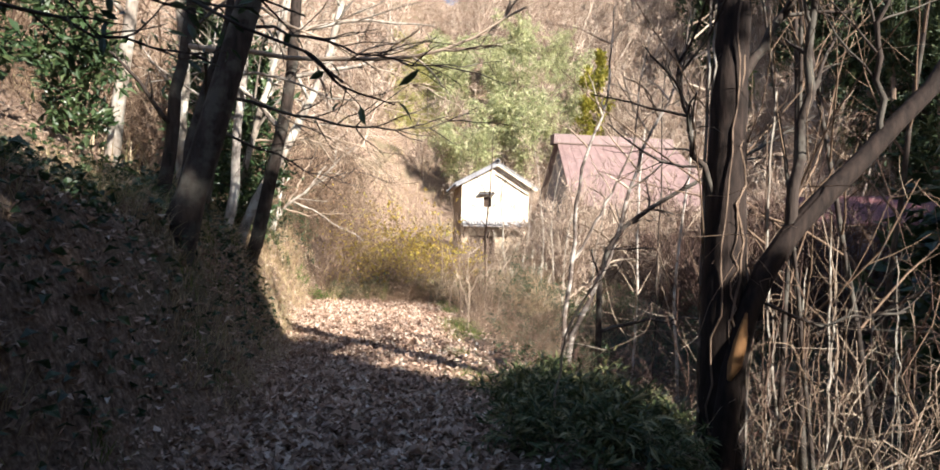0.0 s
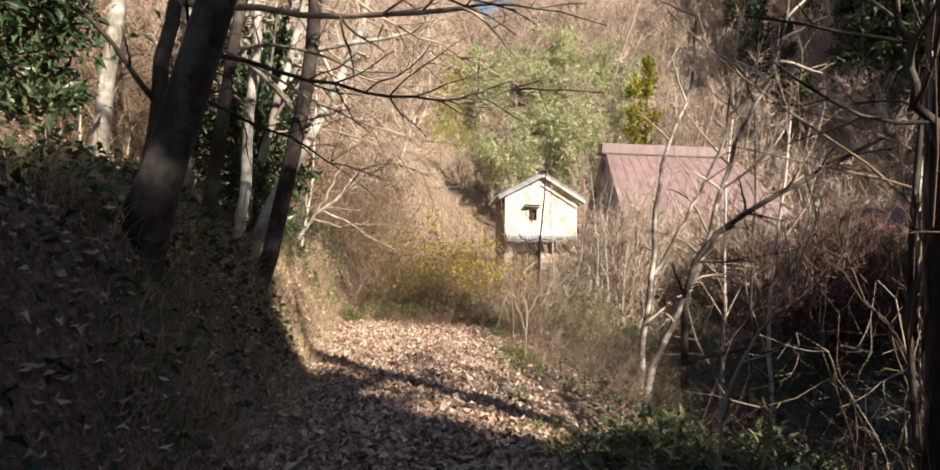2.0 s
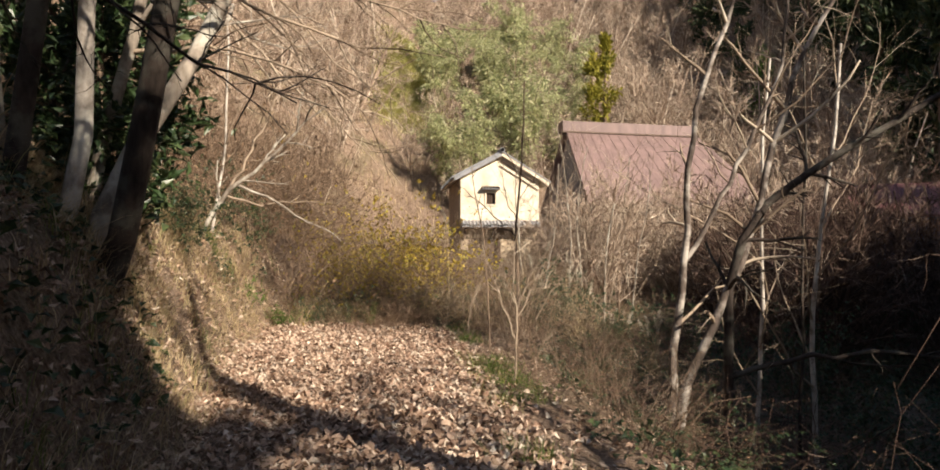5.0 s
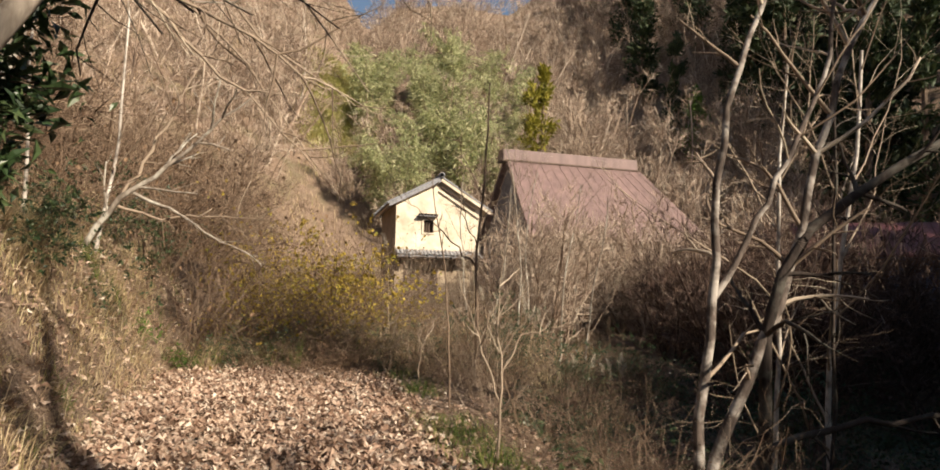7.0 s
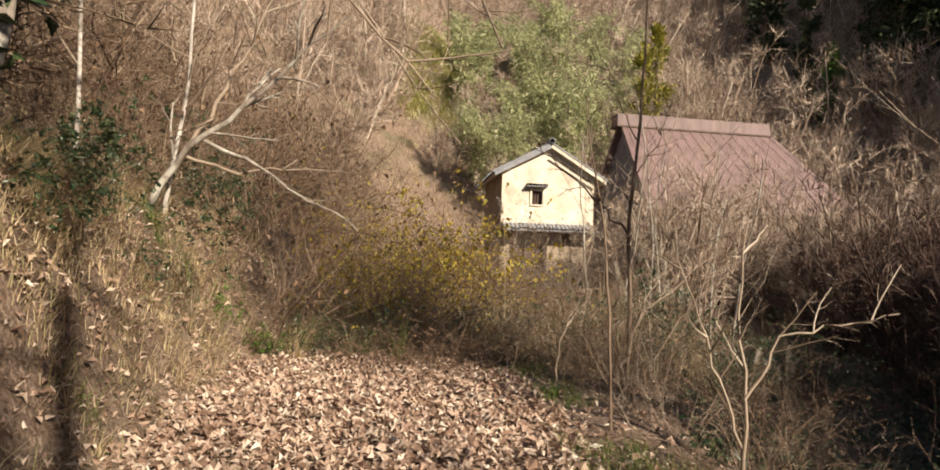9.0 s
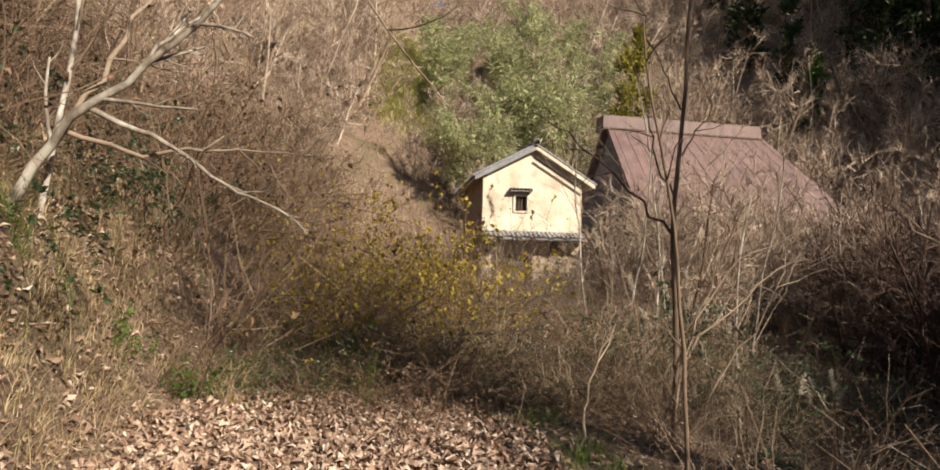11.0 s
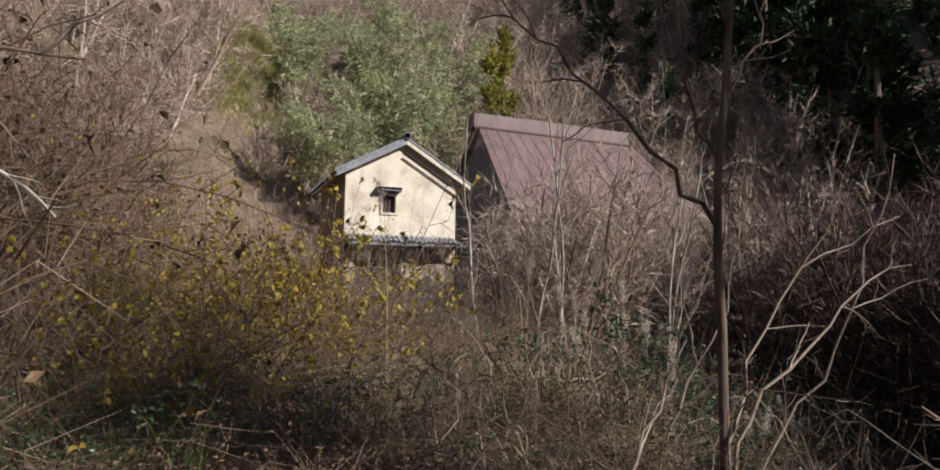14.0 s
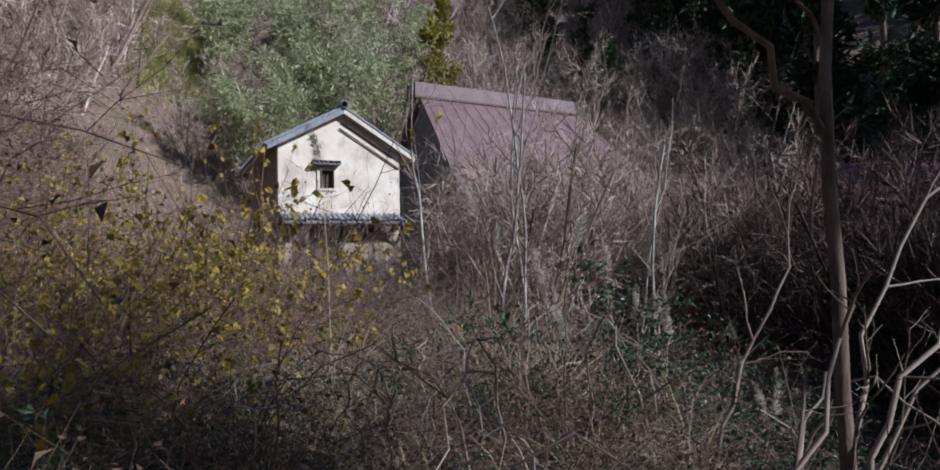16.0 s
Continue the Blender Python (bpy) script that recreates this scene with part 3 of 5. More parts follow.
def shed():
    s = thing("shed", "low shed with red roof and blue walls darkened as shaded", "shed")
    s.matrix_world = pose(18.6, 31.0, float(ground_z(18, 31)), 0, 0, -28)
    part_mesh("wall", box_piece(-3.4, 0, -0.5, 3.4, 0.12, 3.6), BLUE_SHEET, s, "blue sheet wall, dulled to look shaded")
    part_mesh("wall", box_piece(-3.4, 0.12, -0.5, -3.28, 3.6, 3.5), BLUE_SHEET, s)
    part_mesh("wall", box_piece(3.28, 0.12, -0.5, 3.4, 3.6, 3.5), BLUE_SHEET, s)
    part_mesh("wall", box_piece(-3.4, 3.6, -0.5, 3.4, 3.72, 3.5), BLUE_SHEET, s)
    for i in range(16):
        x = -3.3 + i * 0.44
        part_mesh("rib", box_piece(x, -0.03, -0.4, x + 0.06, 0.0, 3.55), BLUE_SHEET, s)
    roof = part_mesh("roof", (np.array([(-3.9, -0.7, 3.5), (3.9, -0.7, 3.5), (3.9, 1.8, 4.9), (-3.9, 1.8, 4.9), (-3.9, -0.7, 3.4), (3.9, -0.7, 3.4), (3.9, 1.8, 4.8), (-3.9, 1.8, 4.8), (-3.9, 4.3, 3.5), (3.9, 4.3, 3.5), (-3.9, 4.3, 3.4), (3.9, 4.3, 3.4)], float),
              np.array([(0, 1, 2), (0, 2, 3), (4, 6, 5), (4, 7, 6), (0, 4, 5), (0, 5, 1), (3, 2, 9), (3, 9, 8), (7, 10, 11), (7, 11, 6), (8, 9, 11), (8, 11, 10), (0, 3, 7), (0, 7, 4), (3, 8, 10), (3, 10, 7), (1, 5, 6), (1, 6, 2), (2, 6, 11), (2, 11, 9)])), ROOF_RED, s, "red sheet roof, dulled to look shaded")
    for i in range(18):
        x = -3.8 + i * 0.447
        part_mesh("seam", tubes([[[x, -0.7, 3.52], [x, 1.8, 4.92]]], [[0.02, 0.02]], 4), ROOF_RED, roof)


storehouse()
farmhouse()
shed()

# ---- trees ----
def gz(x, y):
    return float(ground_z(x, y))


def tree(name, label, x, y, h, r, d, spec, bark, twig, seed, sides=(10, 7, 5, 4, 3), z=None, sink=0.25, group="", category="tree", split=True):
    """A bare tree: trunk, and each limb with its twigs as a part."""
    rng = np.random.default_rng(seed)
    base = gz(x, y) - sink if z is None else z
    t = thing(name, label, category, group, at=(x, y, base))
    out = grow(rng, (0, 0, 0), unit(np.array(d, float)), h, r, spec)
    out[0][0][1][0] *= 1.35
    part_mesh("trunk", skin(out, sides, [0]), bark, t, smooth=True)
    for tag in range(spec[0][3]):
        p = skin(out, sides, range(1, len(spec)), tag)
        if len(p[0]):
            part_mesh("limb", p, twig, t, smooth=True)
    return t, out


#        points wob  lift kids first angle len  rad
TALL = [(12, 0.05, 0.03, 9, 0.35, 48, 0.42, 0.5), (7, 0.12, 0.03, 5, 0.25, 42, 0.5, 0.55), (5, 0.16, 0.0, 5, 0.2, 45, 0.5, 0.55), (4, 0.2, 0.0, 0, 0, 0, 0, 0)]
CROOKED = [(14, 0.09, 0.05, 8, 0.3, 50, 0.4, 0.45), (7, 0.16, 0.0, 6, 0.2, 45, 0.5, 0.5), (5, 0.18, 0.0, 5, 0.2, 45, 0.5, 0.55), (4, 0.2, 0.0, 0, 0, 0, 0, 0)]
BIRCH = [(12, 0.06, 0.05, 9, 0.22, 40, 0.42, 0.5), (7, 0.14, 0.05, 7, 0.2, 42, 0.5, 0.5), (5, 0.18, 0.0, 6, 0.2, 48, 0.5, 0.55), (4, 0.2, 0.0, 0, 0, 0, 0, 0)]
WHIP = [(10, 0.05, 0.05, 8, 0.3, 42, 0.38, 0.5), (6, 0.14, 0.06, 4, 0.25, 42, 0.45, 0.55), (4, 0.18, 0.02, 0, 0, 0, 0, 0)]


def vine_piece(rng, h, r, turns, n=26, wr=0.012):
    a = rng.uniform(0, 6.28) + np.linspace(0, turns * 6.28, n) + rng.normal(size=n) * 0.2
    z = np.linspace(0, h, n)
    rr = r * (1 - 0.35 * z / h) + rng.uniform(0.0, 0.05)
    return tubes([np.stack([rr * np.cos(a), rr * np.sin(a), z], 1)], [np.full(n, wr)], 5)


def shaped(rng, pts, r0, r1, kids, length, n=14, wob=0.02, spread=42, sides=(7, 5, 3)):
    """A limb along a bent line, with side twigs."""
    pts = np.array(pts, float)
    s = np.concatenate([[0], np.cumsum(np.linalg.norm(np.diff(pts, axis=0), axis=1))])
    t = np.linspace(0, s[-1], n)
    P = np.stack([np.interp(t, s, pts[:, k]) for k in range(3)], 1)
    P[1:-1] = (P[:-2] + 2 * P[1:-1] + P[2:]) / 4 + rng.normal(size=(n - 2, 3)) * wob
    out = [[(P, np.linspace(r0, r1, n), 0)], [], []]
    spec = [(6, 0.14, 0.0, 4, 0.25, 42, 0.5, 0.6), (4, 0.18, 0.0, 0, 0, 0, 0, 0)]
    for k in range(kids):
        i = int(n * (0.25 + 0.7 * (k + rng.uniform(0, 1)) / kids))
        i = min(i, n - 2)
        tang = unit(P[i + 1] - P[i])
        side = unit(np.cross(tang, rng.normal(size=3)))
        a = radians(spread * rng.uniform(0.6, 1.3))
        one = grow(rng, P[i], tang * math.cos(a) + side * math.sin(a), length * rng.uniform(0.5, 1.2), max(r0 * 0.4, 0.006), spec)
        out[1] += one[0]
        out[2] += one[1]
    return skin(out, sides), out


def path_trees():
    # vine-hung trunk and its leaning fork beside the path
    rng = np.random.default_rng(6)
    t = thing("tree", "dark rough-barked tree hung with climbing vines beside the path", "tree", at=(2.55, 6.75, gz(2.55, 6.75) - 0.3))
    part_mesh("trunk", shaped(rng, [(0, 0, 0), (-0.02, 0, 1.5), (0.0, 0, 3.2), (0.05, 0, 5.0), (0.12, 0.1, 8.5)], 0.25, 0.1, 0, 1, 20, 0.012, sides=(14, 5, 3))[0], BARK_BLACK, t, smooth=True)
    for pts, r in (([(-0.05, 0, 3.0), (-0.35, -0.1, 3.6), (-0.6, -0.2, 4.6)], 0.04), ([(0.05, 0, 4.2), (0.8, 0.2, 5.4), (1.6, 0.3, 6.4)], 0.06), ([(0, 0, 5), (-0.9, 0.4, 6), (-1.9, 0.8, 6.8)], 0.06), ([(0.1, 0, 6), (0.4, -0.7, 7.2), (0.7, -1.4, 8)], 0.05), ([(0.1, 0.1, 7), (-0.3, 0.8, 8.2), (-0.6, 1.4, 9.4)], 0.05)):
        part_mesh("limb", shaped(rng, pts, r, 0.012, 10, 1.0)[0], BARK_DARK, t, smooth=True)
    rng = np.random.default_rng(5)
    for i in range(16):
        part_mesh("vine", vine_piece(rng, rng.uniform(2.5, 6), 0.22, rng.uniform(-0.4, 0.4), wr=rng.uniform(0.006, 0.02)), BARK_BROWN if i % 3 else BARK_GREY, t)
    t = thing("tree", "leaning dark trunk with a raw orange bark scar", "tree")
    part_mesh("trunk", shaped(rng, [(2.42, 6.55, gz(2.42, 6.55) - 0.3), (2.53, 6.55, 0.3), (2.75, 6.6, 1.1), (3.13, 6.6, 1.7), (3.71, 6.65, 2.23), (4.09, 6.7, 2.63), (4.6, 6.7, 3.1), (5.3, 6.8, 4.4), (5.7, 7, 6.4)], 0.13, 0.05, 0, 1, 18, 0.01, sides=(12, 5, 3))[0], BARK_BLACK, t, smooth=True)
    for pts, r in (([(3.13, 6.6, 1.72), (3.35, 6.7, 3.2), (3.4, 6.7, 4.6), (3.6, 6.8, 6.0)], 0.06), ([(4.05, 6.7, 2.6), (4.0, 6.6, 3.8), (4.2, 6.5, 5.0)], 0.035), ([(4.6, 6.7, 3.1), (5.6, 6.6, 4.0), (6.6, 6.6, 4.6)], 0.04), ([(2.75, 6.6, 1.0), (3.3, 6.5, 0.75), (4.2, 6.5, 0.9)], 0.018)):
        part_mesh("limb", shaped(rng, pts, r, 0.012, 11, 0.9)[0], BARK_DARK, t, smooth=True)
    part_mesh("scar", tubes([[(2.49, 6.45, 0.22), (2.54, 6.445, 0.36), (2.6, 6.46, 0.58), (2.67, 6.5, 0.86)]], [[0.02, 0.065, 0.062, 0.015]], 9), WOOD_RAW, t, "raw orange wood where bark is torn", smooth=True)
    for j, (x, y, h, r, d) in enumerate([(3.3, 7.3, 8, 0.035, (0.1, 0, 1)), (3.75, 6.9, 7, 0.03, (-0.12, 0.1, 1)), (4.1, 8.2, 9, 0.05, (0.05, 0, 1)), (4.9, 7.6, 8, 0.045, (-0.1, 0, 1)), (5.6, 9.6, 9, 0.06, (0, 0, 1)), (2.75, 7.4, 7, 0.03, (-0.06, 0, 1))]):
        t, _ = tree("tree", "thin dark tree in the vine tangle below the path", x, y, h, r, d, WHIP, BARK_DARK, TWIG_BROWN, 20 + j, group="tangle trees")
        for i in range(5):
            part_mesh("vine", vine_piece(rng, rng.uniform(2.5, 5), r + 0.05, rng.uniform(-0.8, 0.8), wr=rng.uniform(0.005, 0.014)), BARK_BROWN if i % 2 else BARK_GREY, t)
    # loose vines and briars woven through the tangle
    v = thing("vine_tangle", "tangle of pale bare climbing vines and briars", "vines")
    for i in range(50):
        x, y = rng.uniform(2.9, 6.4), rng.uniform(6.3, 9.4)
        z, a, L = gz(x, y), rng.uniform(0, 6.28), rng.uniform(1.2, 3.2)
        d = np.array([math.cos(a), 0.5 * math.sin(a), 0])
        base = np.array([x, y, z - 0.1])
        top = rng.uniform(1.6, 5.2)
        pts = [base, base + d * 0.15 * L + np.array([0, 0, 0.6 * top]), base + d * 0.55 * L + np.array([0, 0, top]), base + d * L + np.array([0, 0, top * rng.uniform(0.35, 0.95)])]
        part_mesh("vine", shaped(rng, pts, rng.uniform(0.005, 0.011), 0.003, 5, 0.6, 16, 0.07, 55, (4, 3, 3))[0], (TWIG_SHADED, TWIG_PALE, TWIG_BROWN, BARK_BROWN)[i % 4], v, smooth=True)
    # pale multi-stemmed clump down the slope
    for j, (x, y, h, r, d) in enumerate([(3.9, 16.4, 7, 0.04, (0.1, 0, 1)), (5.4, 17.0, 8, 0.05, (-0.05, 0, 1))]):
        tree("tree", "slender pale-barked tree with fine bare twigs", x, y, h, r, d, BIRCH, BARK_PALE, TWIG_PALE, 40 + j, group="pale clump")
    c = thing("tree", "slender pale tree forking low into crooked bare stems", "tree")
    foot = gz(2.05, 14.4) - 0.3
    for pts, r, kids in (([(2.0, 14.4, foot), (2.01, 14.4, -0.57), (2.17, 14.4, 1.11), (2.3, 14.4, 2.34), (2.37, 14.4, 3.28), (2.61, 14.4, 3.87), (2.9, 14.45, 4.6), (3.0, 14.5, 6.6)], 0.062, 9),
                         ([(2.2, 14.4, 1.12), (2.66, 14.35, 1.92), (3.21, 14.3, 3.07), (3.46, 14.3, 3.73), (3.5, 14.3, 4.6), (3.7, 14.2, 5.8)], 0.034, 12),
                         ([(2.1, 14.45, foot), (2.16, 14.45, -0.57), (2.58, 14.45, 0.28), (2.98, 14.45, 1.13), (3.26, 14.45, 2.12), (3.51, 14.45, 2.9), (3.63, 14.45, 3.61), (3.99, 14.45, 4.1), (4.4, 14.5, 5.0), (4.7, 14.6, 6.6)], 0.07, 16)):
        P, out = shaped(rng, pts, r, 0.014, kids, 1.3, 22, 0.018, 55)
        part_mesh("trunk", skin(out, (9, 5, 3), [0]), BARK_LIT_EDGED, c, smooth=True)
        part_mesh("limb", skin(out, (9, 5, 3), [1, 2]), TWIG_PALE, c, smooth=True)
    c = thing("sapling", "thin dark upright sapling on the shaded slope", "sapling")
    part_mesh("trunk", shaped(rng, [(4.25, 15.5, gz(4.25, 15.5) - 0.2), (4.27, 15.5, -0.9), (4.31, 15.5, 1.12), (4.39, 15.5, 3.33), (4.37, 15.5, 4.86), (4.45, 15.5, 6.0)], 0.03, 0.01, 9, 0.8)[0], BARK_DARK, c, smooth=True)
    c = thing("sapling", "pale crooked sapling below the path", "sapling")
    part_mesh("trunk", shaped(rng, [(0.75, 6.2, gz(0.75, 6.2) - 0.1), (0.82, 6.2, 0.23), (0.9, 6.2, 0.71), (1.03, 6.2, 0.98), (1.18, 6.2, 1.18), (1.37, 6.2, 1.52), (1.42, 6.2, 1.8)], 0.014, 0.004, 6, 0.4, wob=0.01)[0], TWIG_PALE, c, smooth=True)
    c = thing("sapling", "forked whitish sapling at the path edge", "sapling")
    for pts, r in (([(-0.01, 14.2, gz(0, 14.2) - 0.1), (-0.01, 14.2, -0.2), (0.0, 14.2, 0.23), (0.02, 14.2, 0.49), (-0.05, 14.2, 0.9), (0.02, 14.2, 1.5)], 0.016), ([(0.0, 14.2, 0.4), (0.19, 14.2, 0.75), (0.52, 14.2, 0.82), (0.84, 14.2, 0.9)], 0.009), ([(-0.01, 14.2, 0.14), (-0.15, 14.2, 0.56), (-0.29, 14.2, 0.92), (-0.42, 14.2, 1.27)], 0.009)):
        part_mesh("limb", shaped(rng, pts, r, 0.003, 6, 0.35, wob=0.01)[0], TWIG_PALE, c, smooth=True)
    # left bank
    tree("tree", "dark leaning tree on top of the bank", -3.3, 7.45, 8, 0.18, (0.27, 0.05, 1), TALL, BARK_DARK, BARK_DARK, 71, sink=0.4)
    for j, (x, y, h, r, d) in enumerate([(-4.0, 11.9, 8, 0.13, (0.34, 0.0, 1)), (-4.25, 12.1, 8, 0.1, (0.22, 0.1, 1)), (-4.45, 12.0, 7.5, 0.09, (0.14, 0, 1)), (-4.7, 11.7, 8, 0.1, (0.28, 0.1, 1)), (-5.3, 12.6, 8, 0.11, (0.05, 0, 1)), (-6.2, 11.5, 9, 0.12, (0.1, 0, 1)), (-6.3, 14.5, 8, 0.1, (0.15, 0, 1))]):
        # trunks 0 and 3 get dark bark in place of shade
        tree("tree", "pale grey multi-stemmed tree on the bank", x, y, h, r, d, CROOKED, BARK_PALE if j == 2 else (BARK_DARK if j in (0, 3) else BARK_GREY), BARK_GREY, 80 + j, sink=0.4, group="bank trees")
    for j, (x, y, h, r, d) in enumerate([(-5.6, 19.2, 4.5, 0.03, (0.2, 0, 1)), (-6.2, 18.2, 4.5, 0.03, (0.1, 0, 1))]):
        tree("sapling", "thin pale sapling on the bank", x, y, h, r, d, WHIP, BARK_PALE, TWIG_PALE, 95 + j, sink=0.1, category="sapling", group="bank saplings")
    # saplings near the end of the walk
    for j, (x, y, h) in enumerate([(2.9, 27.6, 6.5), (3.6, 29.0, 6.0), (2.0, 26.4, 4.6), (1.6, 28.5, 5.2), (4.8, 27.2, 5.6), (5.6, 30.4, 6.0), (3.3, 24.5, 4.5)]):
        tree("sapling", "slim bare sapling among the brush", x, y, h, 0.03, (0.03, 0, 1), BIRCH if h > 3 else WHIP, BARK_GREY, TWIG_PALE, 130 + j, category="sapling", group="brush saplings")


def overhanging():
    """Bare branches that reach over the path from trees on the bank."""
    rng = np.random.default_rng(77)
    t = thing("tree", "pale bare tree on the bank with branches drooping over the path", "tree")
    part_mesh("trunk", shaped(rng, [(-5.4, 15.6, gz(-5.4, 15.6) - 0.3), (-5.2, 15.7, 3.6), (-4.7, 15.8, 5.6), (-4.4, 15.9, 7.5)], 0.09, 0.04, 3, 1.5)[0], BARK_GREY, t, smooth=True)
    for pts, r in (([(-4.75, 15.8, 5.4), (-3.88, 16, 4.42), (-3.32, 16, 3.82), (-2.62, 16, 3.22), (-2.27, 16, 2.95), (-1.91, 16, 2.5)], 0.03),
                   ([(-4.6, 15.8, 6.1), (-3.17, 17, 4.9), (-2.68, 17, 4.28), (-1.96, 17, 3.84), (-1.2, 17.2, 3.5)], 0.024),
                   ([(-4.7, 15.8, 5.6), (-3.17, 17.6, 4.3), (-2.61, 18, 3.61), (-2.47, 18, 3.3), (-2.04, 18, 2.8), (-1.7, 18, 2.4)], 0.02)):
        part_mesh("limb", shaped(rng, pts, r, 0.006, 8, 0.8)[0], TWIG_PALE, t, smooth=True)
    # forked pale branch lying against the bank
    z = gz(-5.3, 18.8)
    f = thing("fallen_branch", "forked pale branch leaning out from the bank", "branch")
    part_mesh("limb", shaped(rng, [(-5.7, 18.8, gz(-5.7, 18.8) - 0.15), (-5.28, 18.8, 2.24), (-4.85, 18.8, 2.56), (-4.13, 18.8, 3.22), (-3.19, 18.8, 4.1)], 0.055, 0.012, 7, 0.8)[0], BARK_GREY, f, smooth=True)
    part_mesh("limb", shaped(rng, [(-4.95, 18.8, 2.5), (-4.31, 18.85, 2.24), (-3.85, 18.9, 1.9), (-3.2, 18.9, 1.6)], 0.03, 0.008, 5, 0.5)[0], BARK_GREY, f, smooth=True)
    part_mesh("limb", shaped(rng, [(-5.2, 18.85, 2.3), (-4.64, 19, 2.12), (-3.69, 19, 2.2), (-2.9, 19, 2.15)], 0.026, 0.006, 6, 0.5)[0], TWIG_PALE, f, smooth=True)
    part_mesh("limb", shaped(rng, [(-5.1, 18.8, 2.4), (-4.8, 18.9, 3.0), (-4.3, 19.0, 4.2), (-4.0, 19.1, 5.0)], 0.03, 0.006, 8, 0.7)[0], TWIG_PALE, f, smooth=True)
    # leafless limbs webbed over the path
    w = thing("tree", "dark bare tree on the bank with webbed fine twigs", "tree")
    part_mesh("trunk", shaped(rng, [(-3.7, 8.4, gz(-3.7, 8.4) - 0.3), (-3.4, 8.4, 3.0), (-3.0, 8.5, 4.6), (-2.8, 8.6, 6.5)], 0.07, 0.03, 4, 1.2)[0], BARK_DARK, w, smooth=True)
    for pts, r in (([(-3.3, 8.4, 3.3), (-2.5, 8.6, 3.1), (-1.6, 8.9, 2.95), (-0.8, 9.2, 3.0), (-0.1, 9.5, 3.2)], 0.026), ([(-3.1, 8.4, 4.2), (-2.2, 8.2, 4.0), (-1.2, 8.2, 3.7), (-0.3, 8.3, 3.6)], 0.024), ([(-3.4, 8.4, 2.9), (-2.9, 9.2, 2.7), (-2.4, 10.2, 2.5), (-2.0, 11.0, 2.4)], 0.02)):
        part_mesh("limb", shaped(rng, pts, r, 0.006, 15, 0.9)[0], BARK_DARK, w, smooth=True)
    w = thing("tree", "pale bare tree on the bank with drooping fine twigs", "tree")
    part_mesh("trunk", shaped(rng, [(-4.6, 12.8, gz(-4.6, 12.8) - 0.3), (-4.2, 12.8, 3.2), (-3.7, 12.8, 5.0), (-3.4, 12.9, 7.0)], 0.075, 0.035, 4, 1.2)[0], BARK_GREY, w, smooth=True)
    for pts, r in (([(-4.2, 12.8, 3.3), (-3.2, 12.9, 3.4), (-2.3, 13, 3.1), (-1.6, 13.2, 2.7)], 0.024), ([(-3.9, 12.8, 4.4), (-2.8, 13.0, 4.3), (-1.7, 13.4, 4.1), (-0.7, 13.8, 3.9)], 0.024), ([(-3.6, 12.8, 5.4), (-2.4, 13.4, 5.2), (-1.2, 14, 4.7)], 0.02)):
        part_mesh("limb", shaped(rng, pts, r, 0.006, 15, 0.9)[0], TWIG_PALE, w, smooth=True)
    # dark limbs reaching out of the pale clump
    d = thing("tree", "dark limb arching out over the valley from a low trunk", "tree")
    part_mesh("trunk", shaped(rng, [(2.75, 14.5, gz(2.75, 14.5) - 0.3), (2.8, 14.45, 0.5), (2.8, 14.4, 1.5), (3.4, 14.4, 2.05), (4.72, 14.4, 2.77), (6.22, 14.4, 3.7), (7.3, 14.4, 4.3)], 0.075, 0.03, 12, 1.1)[0], BARK_DARK, d, smooth=True)
    part_mesh("limb", shaped(rng, [(2.78, 14.45, -0.4), (3.75, 14.4, -0.13), (4.74, 14.4, -0.02), (6.24, 14.4, -0.25), (7.4, 14.4, -0.5)], 0.04, 0.012, 8, 0.9)[0], BARK_DARK, d, smooth=True)
    # young trees near the end of the walk
    s = thing("sapling", "straight young tree with reddish brown bark and spreading boughs", "sapling")
    part_mesh("trunk", shaped(rng, [(0.46, 19, gz(0.46, 19) - 0.3), (0.46, 19, 0.14), (0.47, 19, 0.71), (0.43, 19, 1.28), (0.42, 19, 1.61), (0.48, 19, 2.34), (0.54, 19, 2.7), (0.6, 19, 4.6)], 0.034, 0.012, 0, 1, wob=0.006)[0], BARK_BROWN, s, smooth=True)
    for pts, r in (([(0.42, 19, 1.5), (0.17, 19, 1.75), (-0.04, 19, 1.96), (-0.42, 19, 2.28), (-0.9, 19, 2.7)], 0.016), ([(0.43, 19, 1.87), (0.25, 19, 2.25), (0.16, 19, 2.57), (0.1, 19, 3.1)], 0.01), ([(0.46, 19, 2.2), (0.8, 19.1, 2.7), (1.0, 19.2, 3.3)], 0.01), ([(0.5, 19, 2.7), (0.2, 18.9, 3.2), (-0.1, 18.8, 3.9)], 0.009)):
        part_mesh("limb", shaped(rng, pts, r, 0.004, 5, 0.45)[0], BARK_BROWN, s, smooth=True)
    s = thing("sapling", "thin young tree with dark reddish bark", "sapling")
    part_mesh("trunk", shaped(rng, [(-0.18, 16.8, gz(-0.18, 16.8) - 0.2), (-0.23, 16.8, 0.65), (-0.25, 16.8, 0.91), (-0.29, 16.8, 1.2), (-0.29, 16.8, 1.45), (-0.34, 16.8, 1.68), (-0.37, 16.8, 1.87), (-0.44, 16.8, 2.1), (-0.5, 16.8, 2.7)], 0.017, 0.006, 6, 0.35, wob=0.006)[0], BARK_BROWN, s, smooth=True)
